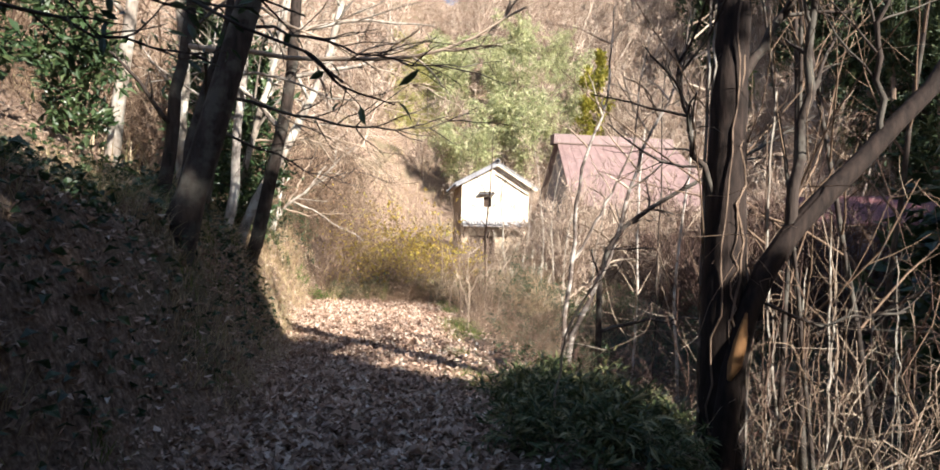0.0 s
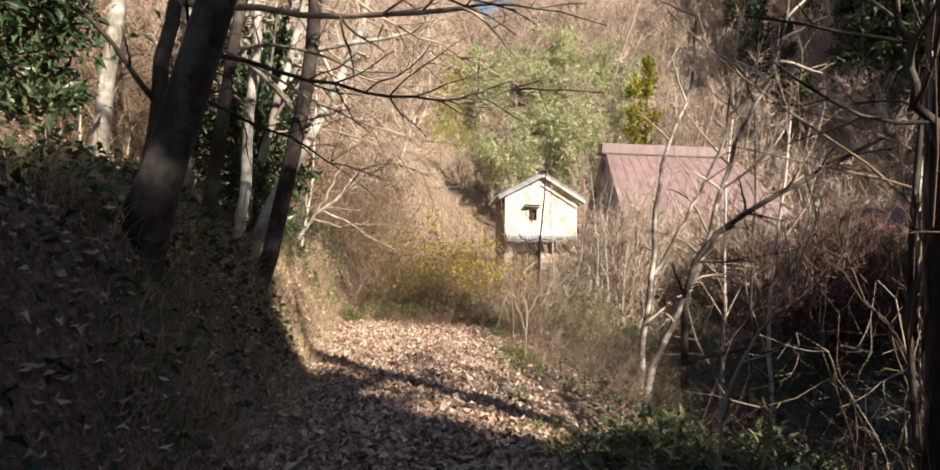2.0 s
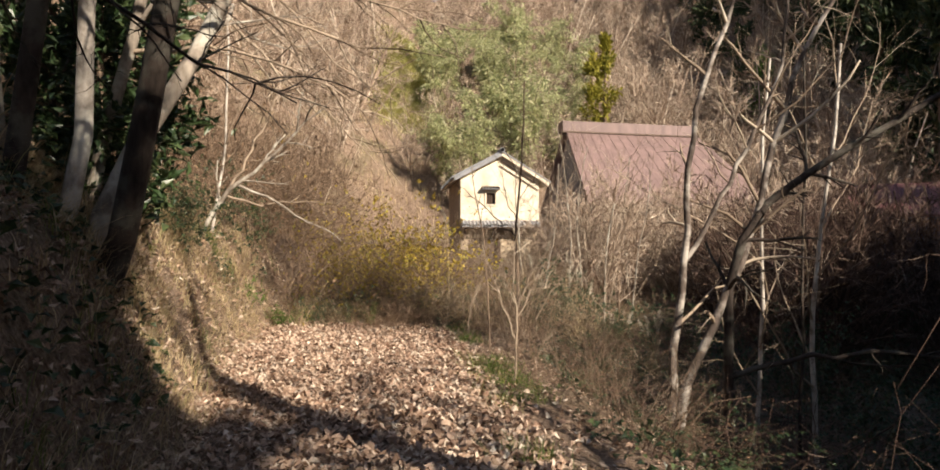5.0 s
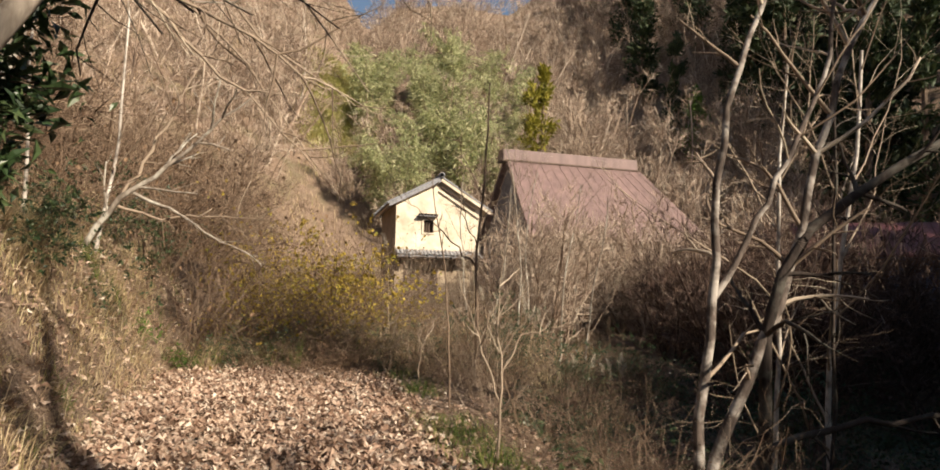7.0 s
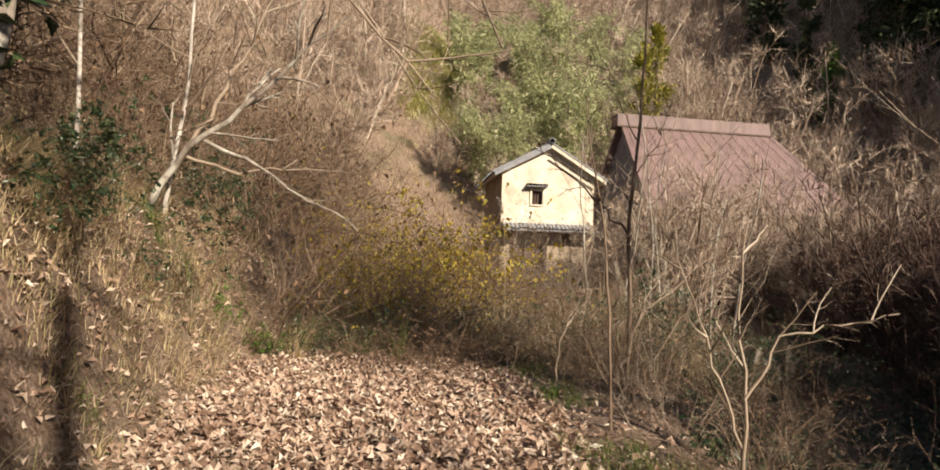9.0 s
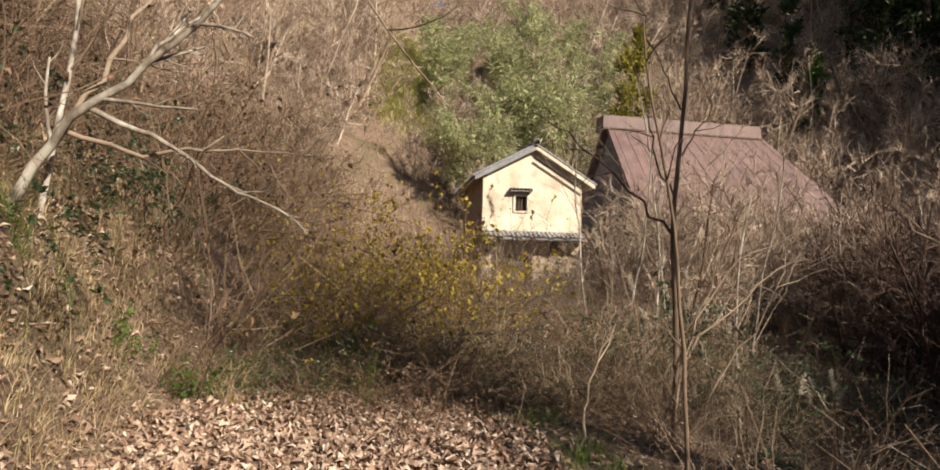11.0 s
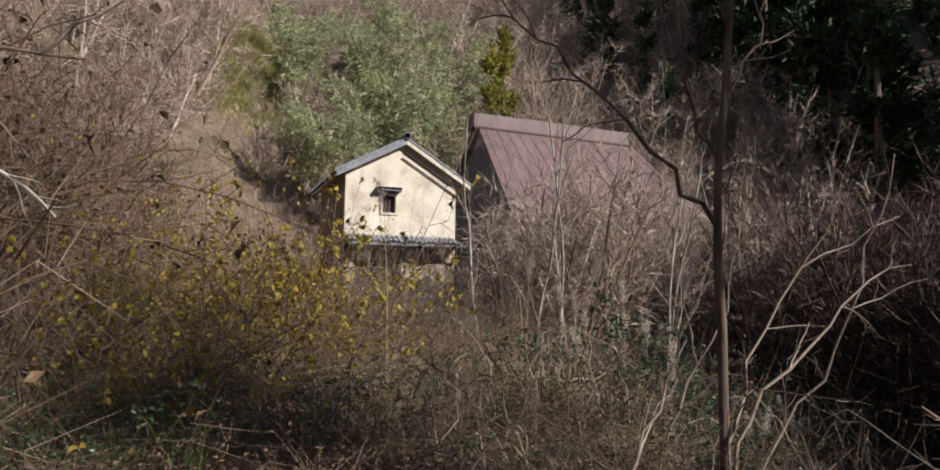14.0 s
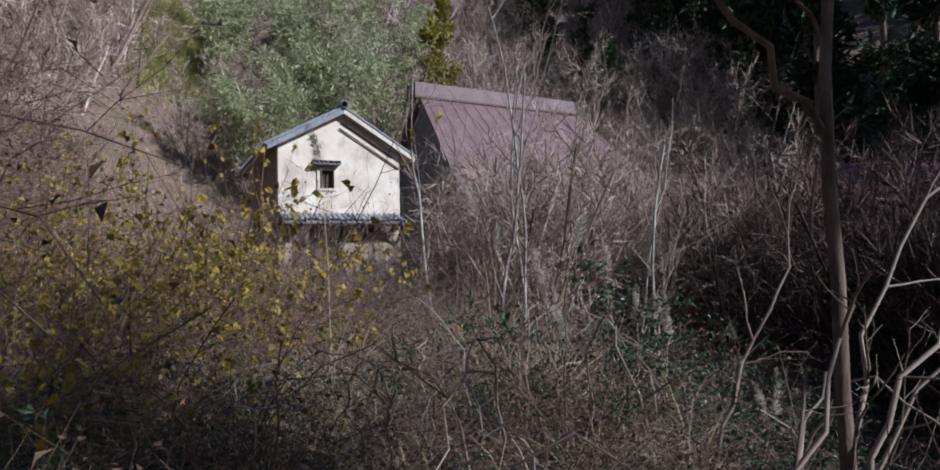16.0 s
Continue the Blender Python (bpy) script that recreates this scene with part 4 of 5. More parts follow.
    for k, (pts, r) in enumerate([([(0.5, 18.9, 0.42), (0.9, 18.9, 0.75), (1.26, 18.9, 1.14), (1.7, 18.9, 1.3)], 0.016), ([(0.5, 19.05, 0.4), (0.8, 19.1, 0.83), (1.06, 19.1, 1.27), (1.84, 19.1, 1.62)], 0.013), ([(-0.44, 18.4, 0.3), (-0.32, 18.4, 0.57), (-0.15, 18.4, 0.9)], 0.016), ([(0.64, 20, -0.08), (0.82, 20, 0.36), (1.13, 20, 0.89), (1.3, 20, 1.5)], 0.014), ([(0.9, 19.3, 0.0), (1.3, 19.2, 0.6), (1.6, 19.1, 1.3), (1.7, 19.0, 2.0)], 0.012)]):
        f = thing("fallen_branch", "bare whitish branch fanning out over the slope", "branch", "pale branches")
        x, y = pts[0][0] - 0.12, pts[0][1]
        part_mesh("limb", shaped(rng, [(x, y, gz(x, y) - 0.1)] + pts, r, 0.004, 5, 0.5)[0], TWIG_PALE, f, smooth=True)
    for k in range(44):
        x, y, a = rng.uniform(-1.2, 3.0), rng.uniform(19.4, 23), rng.uniform(0, 6.28)
        L, z = rng.uniform(0.8, 1.7), gz(x, y)
        f = thing("dead_cane", "arching bleached dead cane in the undergrowth", "cane", "dead canes")
        part_mesh("cane", shaped(rng, [(x, y, z - 0.05), (x + 0.1 * math.cos(a), y + 0.1 * math.sin(a), z + 0.5 * L), (x + 0.4 * L * math.cos(a), y + 0.4 * L * math.sin(a), z + 0.75 * L), (x + 0.9 * L * math.cos(a), y + 0.9 * L * math.sin(a), z + 0.45 * L)], 0.008, 0.003, 3, 0.3)[0], TWIG_PALE, f, smooth=True)
    # overhead bough crossing the path
    o = thing("tree", "pale tree on the bank with a bough across the path", "tree")
    # dark bark puts the shade of this side into the trunk's colour
    part_mesh("trunk", shaped(rng, [(-4.4, 9.6, gz(-4.4, 9.6) - 0.3), (-4.2, 9.6, 3.5), (-3.9, 9.6, 5.5), (-3.6, 9.7, 7.5)], 0.1, 0.05, 4, 1.3)[0], BARK_DARK, o, smooth=True)
    for pts, r in (([(-4.1, 9.6, 4.2), (-2.4, 9.8, 4.1), (-1.2, 9.6, 4.05), (-0.24, 9.4, 4.15), (0.63, 9.3, 4.7), (1.6, 9.3, 5.3)], 0.045), ([(-3.9, 9.6, 5.2), (-2.6, 10.6, 4.7), (-1.5, 11.3, 4.3), (-0.5, 12, 4.1)], 0.03), ([(-4.1, 9.6, 4.0), (-3.2, 10.3, 3.5), (-2.3, 11, 3.1), (-1.6, 11.6, 3.0)], 0.02)):
        part_mesh("limb", shaped(rng, pts, r, 0.008, 14, 0.9)[0], TWIG_PALE, o, smooth=True)
    # evergreen bough hanging in over the start of the walk
    e = thing("evergreen_tree", "evergreen tree with leathery dark leaves on the bank", "tree")
    part_mesh("trunk", shaped(rng, [(-3.4, 2.7, gz(-3.4, 2.7) - 0.3), (-3.1, 2.7, 3.2), (-2.8, 2.8, 5.0)], 0.08, 0.04, 5, 1.2)[0], BARK_DARK, e, smooth=True)
    for pts in ([(-3.05, 2.7, 3.4), (-2.2, 2.7, 2.75), (-1.37, 2.65, 2.45), (-0.9, 2.6, 2.3), (-0.5, 2.6, 2.1)], [(-3.0, 2.75, 3.8), (-2.2, 3.0, 3.1), (-1.5, 3.1, 2.7), (-0.8, 3.2, 2.55)], [(-3.1, 2.7, 3.0), (-2.6, 3.3, 2.7), (-2.0, 3.8, 2.6), (-1.5, 4.0, 2.5)]):
        wood, out = shaped(rng, pts, 0.018, 0.005, 9, 0.4)
        limb = part_mesh("limb", wood, BARK_DARK, e, smooth=True)
        C, D = ends(out, 2, rng, 1)
        D = unit(D) + rng.normal(size=D.shape) * 0.5 + np.array([0, 0, -0.5])
        part_mesh("foliage", oval_leaves(C, D, rng.normal(size=D.shape) + np.array([0, -0.5, 1]), rng.uniform(0.07, 0.12, len(C)), 0.032, 0.15), LEAF_DARK, limb, "leathery dark green leaves")


path_trees()
overhanging()


# ---- shrubs and brush ----
def brush_piece(rng, h, stems, spread, kids=7, r=0.006, sub=3):
    spec = [(7, 0.2, -0.07, kids, 0.2, 55, 0.42, 0.6), (4, 0.26, -0.03, sub, 0.15, 58, 0.55, 0.65), (2, 0.3, -0.04, 0, 0, 0, 0, 0)]
    out = [[], [], []]
    for k in range(stems):
        a, q = rng.uniform(0, 6.28), rng.uniform(0, 1) ** 0.7 * spread
        grow(rng, (q * math.cos(a) * 0.6, q * math.sin(a) * 0.6, -0.1), (math.cos(a) * q * 1.5, math.sin(a) * q * 1.5, 1), 1.25 * h * rng.uniform(0.6, 1.15), r * rng.uniform(0.7, 1.5), spec, 0, one := [[], [], []])
        for lv in range(3):
            out[lv] += [(p, w, k) for p, w, _ in one[lv]]
    return out


BRUSH = []
for s_ in range(4):
    rng_ = np.random.default_rng(200 + s_)
    o_ = brush_piece(rng_, 1.5, 11, 0.7, 8)
    BRUSH.append(([skin(o_, (4, 3, 3), None, k_) for k_ in range(11)], o_))


def shrubs(name, label, category, group, places, variants, mat_twig, leaf=None):
    """Shrubs of a few shapes; leaf: (material, leaves a twig, length, width)."""
    made = []
    for v in range(min(variants, len(places))):
        rng = np.random.default_rng(300 + v + len(places))
        piece, out = BRUSH[v % len(BRUSH)]
        t = thing(name, label, category, group)
        for one in piece:
            part_mesh("stem", one, mat_twig, t)
        if leaf:
            C, D = ends(out, 2, rng, leaf[1])
            if leaf[1] == 1 or leaf[0] == LEAF_YELLOW:
                # leaves left in clusters
                k = np.array([noise.noise(Vector(q) * 2.6 + Vector((v * 7.1, 0, 0))) > 0.02 for q in C])
                C, D = C[k], D[k]
            D = unit(D) + rng.normal(size=D.shape) * 0.7
            N = rng.normal(size=D.shape) * 0.6 + np.array([0, 0, 1])
            make = oval_leaves if leaf[0] in (LEAF_YELLOW, LEAF_FRESH) else leaves
            part_mesh("foliage", make(C, D, N, rng.uniform(0.7, 1.3, len(C)) * leaf[2], rng.uniform(0.7, 1.3, len(C)) * leaf[3], 0.25), leaf[0], t)
        made.append(t)
    for i, (x, y, s, tall, turn) in enumerate(places):
        m = pose(x, y, gz(x, y) - 0.05, 0, 0, math.degrees(turn))
        if i < len(made):
            made[i].matrix_basis = m
            made[i].scale = (s, s, tall)
        else:
            c = copy_thing(made[i % len(made)], m)
            c.scale = (s, s, tall)


def scatter(rng, n, x0, x1, y0, y1, keep=None, smin=0.7, smax=1.3):
    out = []
    tries = 0
    while len(out) < n and tries < n * 30:
        tries += 1
        x, y = rng.uniform(x0, x1), rng.uniform(y0, y1)
        if keep is None or keep(x, y):
            s = rng.uniform(smin, smax)
            out.append((x, y, s, s * rng.uniform(0.8, 1.3), rng.uniform(0, 6.28)))
    return out


def off_path(x, y, gap=0.35):
    return x < edge_left(y) - gap or x > edge_right(y) + gap or y > 20.5


def brushwood():
    rng = np.random.default_rng(7)
    clear = lambda x, y: not (-1.2 < x < 4.6 and 36.5 < y < 44) and not (4.6 < x < 15.5 and 39.5 < y < 49.5)
    shrubs("yellow_shrub", "tangled shrub with sparse yellow autumn leaves", "shrub", "yellow shrubs", scatter(rng, 17, -4.4, -1.9, 22.5, 26.5, None, 0.9, 1.4), 4, TWIG_BROWN, (LEAF_YELLOW, 2, 0.055, 0.045))
    shrubs("yellow_shrub", "tangled shrub with sparse yellow autumn leaves", "shrub", "yellow shrubs", scatter(rng, 20, -6.0, -1.3, 26, 34, lambda x, y: x < -1.3 - 0.02 * (y - 26), 1.3, 1.8), 4, TWIG_BROWN, (LEAF_YELLOW, 3, 0.07, 0.055))
    shrubs("brush", "tall brown brush with a few dry leaves", "shrub", "tall brush", scatter(rng, 18, -6.8, -3.8, 20.4, 29, lambda x, y: x < edge_left(y) + 1.0, 1.2, 1.9), 4, TWIG_BROWN, (LEAF_BROWN, 1, 0.055, 0.035))
    shrubs("brush", "dense brown leafless brush", "shrub", "brown brush", scatter(rng, 24, -1.8, 5.5, 25, 34, clear, 0.7, 1.1), 4, TWIG_BROWN)
    shrubs("brush", "dense brown leafless brush on the bank", "shrub", "bank brush", scatter(rng, 52, -14, -4.9, 15, 40, lambda x, y: off_path(x, y, 0.9), 0.9, 1.5), 4, TWIG_BROWN, (LEAF_BROWN, 1, 0.055, 0.035))
    shrubs("brush", "straw-coloured leafless brush below the path", "shrub", "slope brush", scatter(rng, 18, 0.3, 4.5, 24.5, 34, None, 0.7, 1.1), 4, TWIG_PALE)
    shrubs("brush", "dark tangled brush under the trees", "shrub", "shade brush", scatter(rng, 34, 1.2, 15, 5, 30, lambda x, y: off_path(x, y, 1.0) and not (x < 5 and 18.5 < y < 25) and math.hypot(x, y) > 4.5 and y > 1.2 * x - 1, 0.8, 1.4), 4, TWIG_SHADED)
    shrubs("brush", "tall pale twiggy brush in the tangle", "shrub", "tangle brush", [(3.4, 6.6, 1.3, 1.7, 0), (4.2, 7.3, 1.4, 2.0, 2), (5.0, 8.2, 1.5, 2.2, 3), (4.0, 8.6, 1.2, 1.8, 4), (5.6, 9.4, 1.5, 2.2, 1), (6.4, 10.4, 1.5, 2.4, 5), (3.3, 7.9, 1.0, 1.5, 2)], 4, TWIG_PALE)
    edge = lambda x, y: x > litter_right(y) + 0.75
    shrubs("brush", "fine brown twiggy brush along the path edge", "shrub", "edge brush", scatter(rng, 24, -0.6, 2.0, 11.5, 19, lambda x, y: edge(x, y) and not (-0.4 < x < 0.3 and 13.6 < y < 14.6), 0.45, 0.75), 4, TWIG_BROWN)
    shrubs("brush", "pale dry twiggy brush along the path edge", "shrub", "edge brush", scatter(rng, 9, -0.4, 2.2, 13, 20, edge, 0.4, 0.7), 3, TWIG_PALE)
    shrubs("brush", "tall brown brush reaching the storehouse wall", "shrub", "house brush", scatter(rng, 8, -5.2, -2.4, 27, 33, None, 1.1, 1.6), 4, TWIG_BROWN, (LEAF_BROWN, 1, 0.06, 0.04))
    low = lambda places, k: [(x, y, s, tall * k, turn) for x, y, s, tall, turn in places]
    shrubs("bramble", "low dark bramble thick with withered brown leaves", "shrub", "brambles", low(scatter(rng, 20, -3.4, 0.6, 18.9, 21.6, lambda x, y: x > -3.4 + 0.9 * max(20.3 - y, 0), 0.55, 0.85) + scatter(rng, 34, -5, 3.4, 20.4, 27, None, 0.8, 1.2), 0.55), 4, TWIG_BROWN, (LEAF_BROWN, 2, 0.042, 0.03))
    shrubs("bramble", "low green-leaved bramble in the undergrowth", "shrub", "green brambles", low(scatter(rng, 16, -4.6, 3.4, 20.4, 25, None, 0.6, 1.0), 0.45), 3, TWIG_BROWN, (LEAF_OLIVE, 2, 0.05, 0.032))
    shrubs("bramble", "low dark bramble on the shaded slope", "shrub", "slope brambles", low(scatter(rng, 40, 0.6, 6.5, 9.5, 20, lambda x, y: x > edge_right(y) + 0.9 and not (1.6 < x < 3 and 13.8 < y < 15), 0.8, 1.3), 0.4), 4, TWIG_SHADED, (LEAF_BROWN, 1, 0.04, 0.028))
    shrubs("fresh_plant", "small bright green leafy plant on the bank", "plant", "green sprigs", [(-4.6, 20.3, 0.28, 0.26, 0), (-4.25, 20.8, 0.22, 0.22, 2), (-4.9, 19.6, 0.3, 0.3, 4)], 2, TWIG_BROWN, (LEAF_FRESH, 2, 0.16, 0.09))
    shrubs("brush", "pale dead weeds in front of the storehouse", "shrub", "house weeds", scatter(rng, 24, -1.2, 4.4, 32.5, 36.6, None, 1.0, 1.5), 4, TWIG_PALE, (LEAF_BROWN, 1, 0.06, 0.04))
    # slope shrubs at y 12 to 19 stand in for shade there
    shrubs("evergreen_shrub", "dark glossy evergreen shrub", "shrub", "evergreens", [(1.5, 22.6, 0.7, 0.85, 0), (2.2, 22.0, 0.75, 0.55, 3), (1.9, 23.9, 0.8, 0.9, 1), (3.2, 23.6, 0.8, 0.9, 0), (1.6, 12.6, 0.6, 0.4, 1), (2.7, 12.2, 0.7, 0.5, 2), (1.9, 15.6, 0.6, 0.4, 3), (3.2, 13.2, 0.8, 0.6, 4), (1.4, 17.2, 0.6, 0.45, 0), (3.0, 16.6, 0.8, 0.6, 1), (4.3, 14.0, 0.9, 0.7, 5), (2.4, 18.6, 0.7, 0.5, 2), (0.9, 19.8, 0.45, 0.4, 1), (-0.6, 20.2, 0.4, 0.3, 3), (4.2, 25.2, 0.9, 0.9, 2), (3.9, 22.4, 0.6, 0.6, 4), (2.6, 21.8, 0.5, 0.6, 1), (-4.95, 16.4, 0.75, 0.65, 3), (-5.2, 17.0, 0.6, 0.6, 5), (-6.3, 20.5, 0.9, 0.9, 2), (-6.0, 22.0, 0.8, 0.8, 1), (6.0, 12.5, 0.9, 1.2, 1), (7.0, 10.8, 1.0, 1.3, 2)], 3, TWIG_BROWN, (LEAF_DARK, 6, 0.09, 0.04))
    shrubs("evergreen_shrub", "dark evergreen undergrowth on the valley floor", "shrub", "valley undergrowth", scatter(rng, 30, 4, 15, 12, 30, lambda x, y: x > edge_right(y) + 3 and y > 1.3 * x - 4, 0.7, 1.2), 3, TWIG_BROWN, (LEAF_DARK, 3, 0.1, 0.05))
    shrubs("evergreen_shrub", "low dark-leaved shrub in the undergrowth", "shrub", "low undergrowth", scatter(rng, 20, -4.2, 3, 20.6, 23.5, None, 0.3, 0.6), 3, TWIG_BROWN, (LEAF_DARK, 2, 0.1, 0.05))
    # low bamboo grass with drooping leaves at the path's edge
    places = [(rng.uniform(0.35, 2.1), rng.uniform(5.2, 8.2), s, s * 0.8, rng.uniform(0, 6.28)) for s in rng.uniform(0.26, 0.42, 30)]
    shrubs("dwarf_bamboo", "low evergreen dwarf bamboo with drooping dark leaves", "plant", "dwarf bamboo", places, 4, TWIG_BROWN, (LEAF_OLIVE, 2, 0.42, 0.09))

brushwood()


def litter():
    """Fallen leaves on the path: those nearest the walk one by one, the rest joined."""
    rng = np.random.default_rng(17)
    t = thing("leaf_litter", "layer of curled dry brown leaves covering the path", "fallen leaves")

    def field(n, x0, x1, y0, y1, keep, lo=0.06, hi=0.14):
        x, y = rng.uniform(x0, x1, n), rng.uniform(y0, y1, n)
        k = keep(x, y)
        x, y = x[k], y[k]
        C = np.stack([x, y, ground_z(x, y) + rng.uniform(0.0, 0.045, len(x))], 1)
        a = rng.uniform(0, 6.28, len(x))
        D = np.stack([np.cos(a), np.sin(a), rng.normal(size=len(x)) * 0.22], 1)
        N = np.stack([rng.normal(size=len(x)) * 0.4, rng.normal(size=len(x)) * 0.4, np.ones(len(x))], 1)
        L = rng.uniform(lo, hi, len(x))
        return leaves(C, D, N, L, L * rng.uniform(0.4, 0.65, len(x)), rng.uniform(-0.35, 0.6, len(x)))

    on = lambda x, y: (x > edge_left(y) - 0.15) & (x < litter_right(y) + 0.1)
    off = lambda x, y: ~on(x, y)
    foot = lambda x, y: (x < edge_left(y)) & (x > edge_left(y) - 2.2)
    rest = joined([field(62000, -5, 1.2, -2, 20.6, on), field(5000, -5, 1.2, 20, 27, on), field(30000, -6, 2, 0, 23, lambda x, y: on(x + rng.normal(size=len(x)) * 0.5, y + rng.normal(size=len(x)) * 0.3)), field(16000, -8, 5, 1, 24, off, 0.05, 0.1), field(42000, -8, -1.8, 1, 24, foot, 0.05, 0.11)])
    ob = part_mesh("leaves", rest, LEAF_DRY, t)
    ob["kind"] = "stuff"
    for i in range(300):
        x, y = rng.uniform(-2.6, 0.0), rng.uniform(5, 12)
        L = rng.uniform(0.09, 0.16)
        if i < 24:
            me = mesh_of("leaf", *oval_leaves(np.zeros((1, 3)), [[1, 0, 0.1]], [[0, 0.2, 1]], L, L * rng.uniform(0.45, 0.65), rng.uniform(-0.3, 0.6)), LEAF_DRY)
            pool = [me] if i == 0 else pool + [me]
        lf = new("leaf", pool[i % 24])
        lf.parent = t
        lf.matrix_basis = pose(x, y, gz(x, y) + 0.04, rng.uniform(-20, 20), rng.uniform(-20, 20), rng.uniform(0, 360))


def grasses():
    rng = np.random.default_rng(23)

    def tufts(places, per, h, w, spread, lean, droop):
        C, H = [], []
        for x, y, s in places:
            q = rng.normal(size=(per, 2)) * spread * s
            C.append(np.stack([x + q[:, 0], y + q[:, 1], ground_z(x + q[:, 0], y + q[:, 1]) - 0.02], 1))
            H.append(rng.uniform(0.45, 1.15, per) * h * s)
        C, H = np.concatenate(C), np.concatenate(H)
        return blades(rng, C, H, rng.uniform(0, lean, len(C)), w, 4, droop)

    def spots(n, x0, x1, y0, y1, keep):
        out = []
        while len(out) < n:
            x, y = rng.uniform(x0, x1), rng.uniform(y0, y1)
            if keep(x, y):
                out.append((x, y, rng.uniform(0.6, 1.4)))
        return out

    bank = lambda x, y: edge_left(y) - 2.6 < x < edge_left(y) - 0.1
    single("dry_grass", tufts(spots(360, -8, -1.5, 2, 24, lambda x, y: bank(x, y) and hump(x * 1.7, y * 1.3) > -0.08), 60, 0.34, 0.008, 0.12, 0.6, 1.3), STRAW, "dry straw-coloured grass hanging over the bank", "grass", "stuff")
    single("bank_grass", tufts(spots(230, -8, -2.8, 11.5, 20.5, bank), 50, 0.42, 0.009, 0.1, 0.7, 1.5), STRAW, "pale dead grass hanging down the sunny bank", "grass", "stuff")
    single("green_grass", tufts(spots(70, -7, -1.5, 3, 24, bank), 50, 0.32, 0.008, 0.07, 0.4, 1.0), GRASS, "tufts of green grass on the bank", "grass", "stuff")
    verge = lambda x, y: litter_right(y) - 0.2 < x < litter_right(y) + 0.55 and hump(1.3 * x, 0.9 * y + 1) > -0.05
    single("verge_grass", tufts(spots(70, -2, 2, 8, 20, verge), 45, 0.22, 0.007, 0.1, 0.5, 0.9), GRASS, "short green grass along the path edge", "grass", "stuff")
    slope = lambda x, y: x > edge_right(y) + 0.1 or y > 20.5
    single("slope_grass", tufts(spots(230, -4, 6, 22, 36.5, slope), 42, 0.65, 0.007, 0.16, 0.5, 1.0), STRAW, "dead straw grass among the brush", "grass", "stuff")
    hill = lambda x, y: x < edge_left(y) - 2.0 or (y > 47 and x < 14)
    wide = tufts(spots(420, -26, 26, 12, 80, hill), 36, 1.0, 0.03, 0.6, 0.5, 1.0)
    single("hillside_grass", wide, STRAW, "dry grass and weeds on the open hillside", "grass", "stuff")
    single("lit_meadow", tufts(spots(900, -11, 0, 62, 84, lambda x, y: -0.115 * (y - 15) - 1.8 < x < -0.01 * (y - 15) - 1.8), 24, 0.7, 0.09, 0.45, 0.6, 1.0), GRASS_LIT, "yellow-green far meadow with sunlight put into its colour", "grass", "stuff")
    single("arching_grass", tufts(spots(120, -4.6, 3.2, 19.9, 25, lambda x, y: hump(1.5 * x, 1.5 * y) > -0.15), 36, 0.75, 0.011, 0.06, 0.6, 1.7), STRAW, "arching dead grass bent over the undergrowth", "grass", "stuff")
    single("sedge", tufts([(-2.6, 20.3, 1.2), (-2.9, 21.5, 1.3), (-2.6, 22.0, 1.3), (-3.3, 21.8, 1.3), (-2.2, 21.6, 1.1), (-1.8, 22.1, 1.1), (-3.1, 20.6, 1.0)] + spots(8, -4.4, 1.5, 19.8, 22.5, lambda x, y: True), 34, 0.75, 0.012, 0.07, 0.45, 0.8), GRASS, "arching green and yellow sedge blades", "grass", "stuff")


def ground_cover():
    """Low dark evergreen leaves over slope, valley floor and bank, also standing in for shade."""
    rng = np.random.default_rng(57)
    n = 60000
    x, y = np.concatenate([rng.uniform(0.4, 13, n), rng.uniform(-5.5, -1.8, 8000)]), np.concatenate([rng.uniform(3, 27, n), rng.uniform(1, 12.5, 8000)])
    dense = hump(0.8 * x, 0.8 * y) + rng.uniform(-0.5, 0.7, len(x)) > -0.05
    slope = (x > edge_right(y) + 0.7 + 0.5 * hump(y, x)) & ((y < 21) | (x > 4))
    k = dense & (slope | ((x < edge_left(y) - 0.25) & (x < -1.5)))
    x, y = x[k], y[k]
    C = np.stack([x, y, ground_z(x, y) + rng.uniform(0.0, 0.22, len(x))], 1)
    D = rng.normal(size=C.shape) * np.array([1, 1, 0.35])
    N = rng.normal(size=C.shape) * 0.5 + np.array([0, 0, 1])
    L = rng.uniform(0.06, 0.15, len(x))
    single("ground_ivy", leaves(C, D, N, L, L * 0.6, 0.25), LEAF_DARK, "low evergreen ground cover, spread to darken the shaded slope", "ground cover", "stuff")


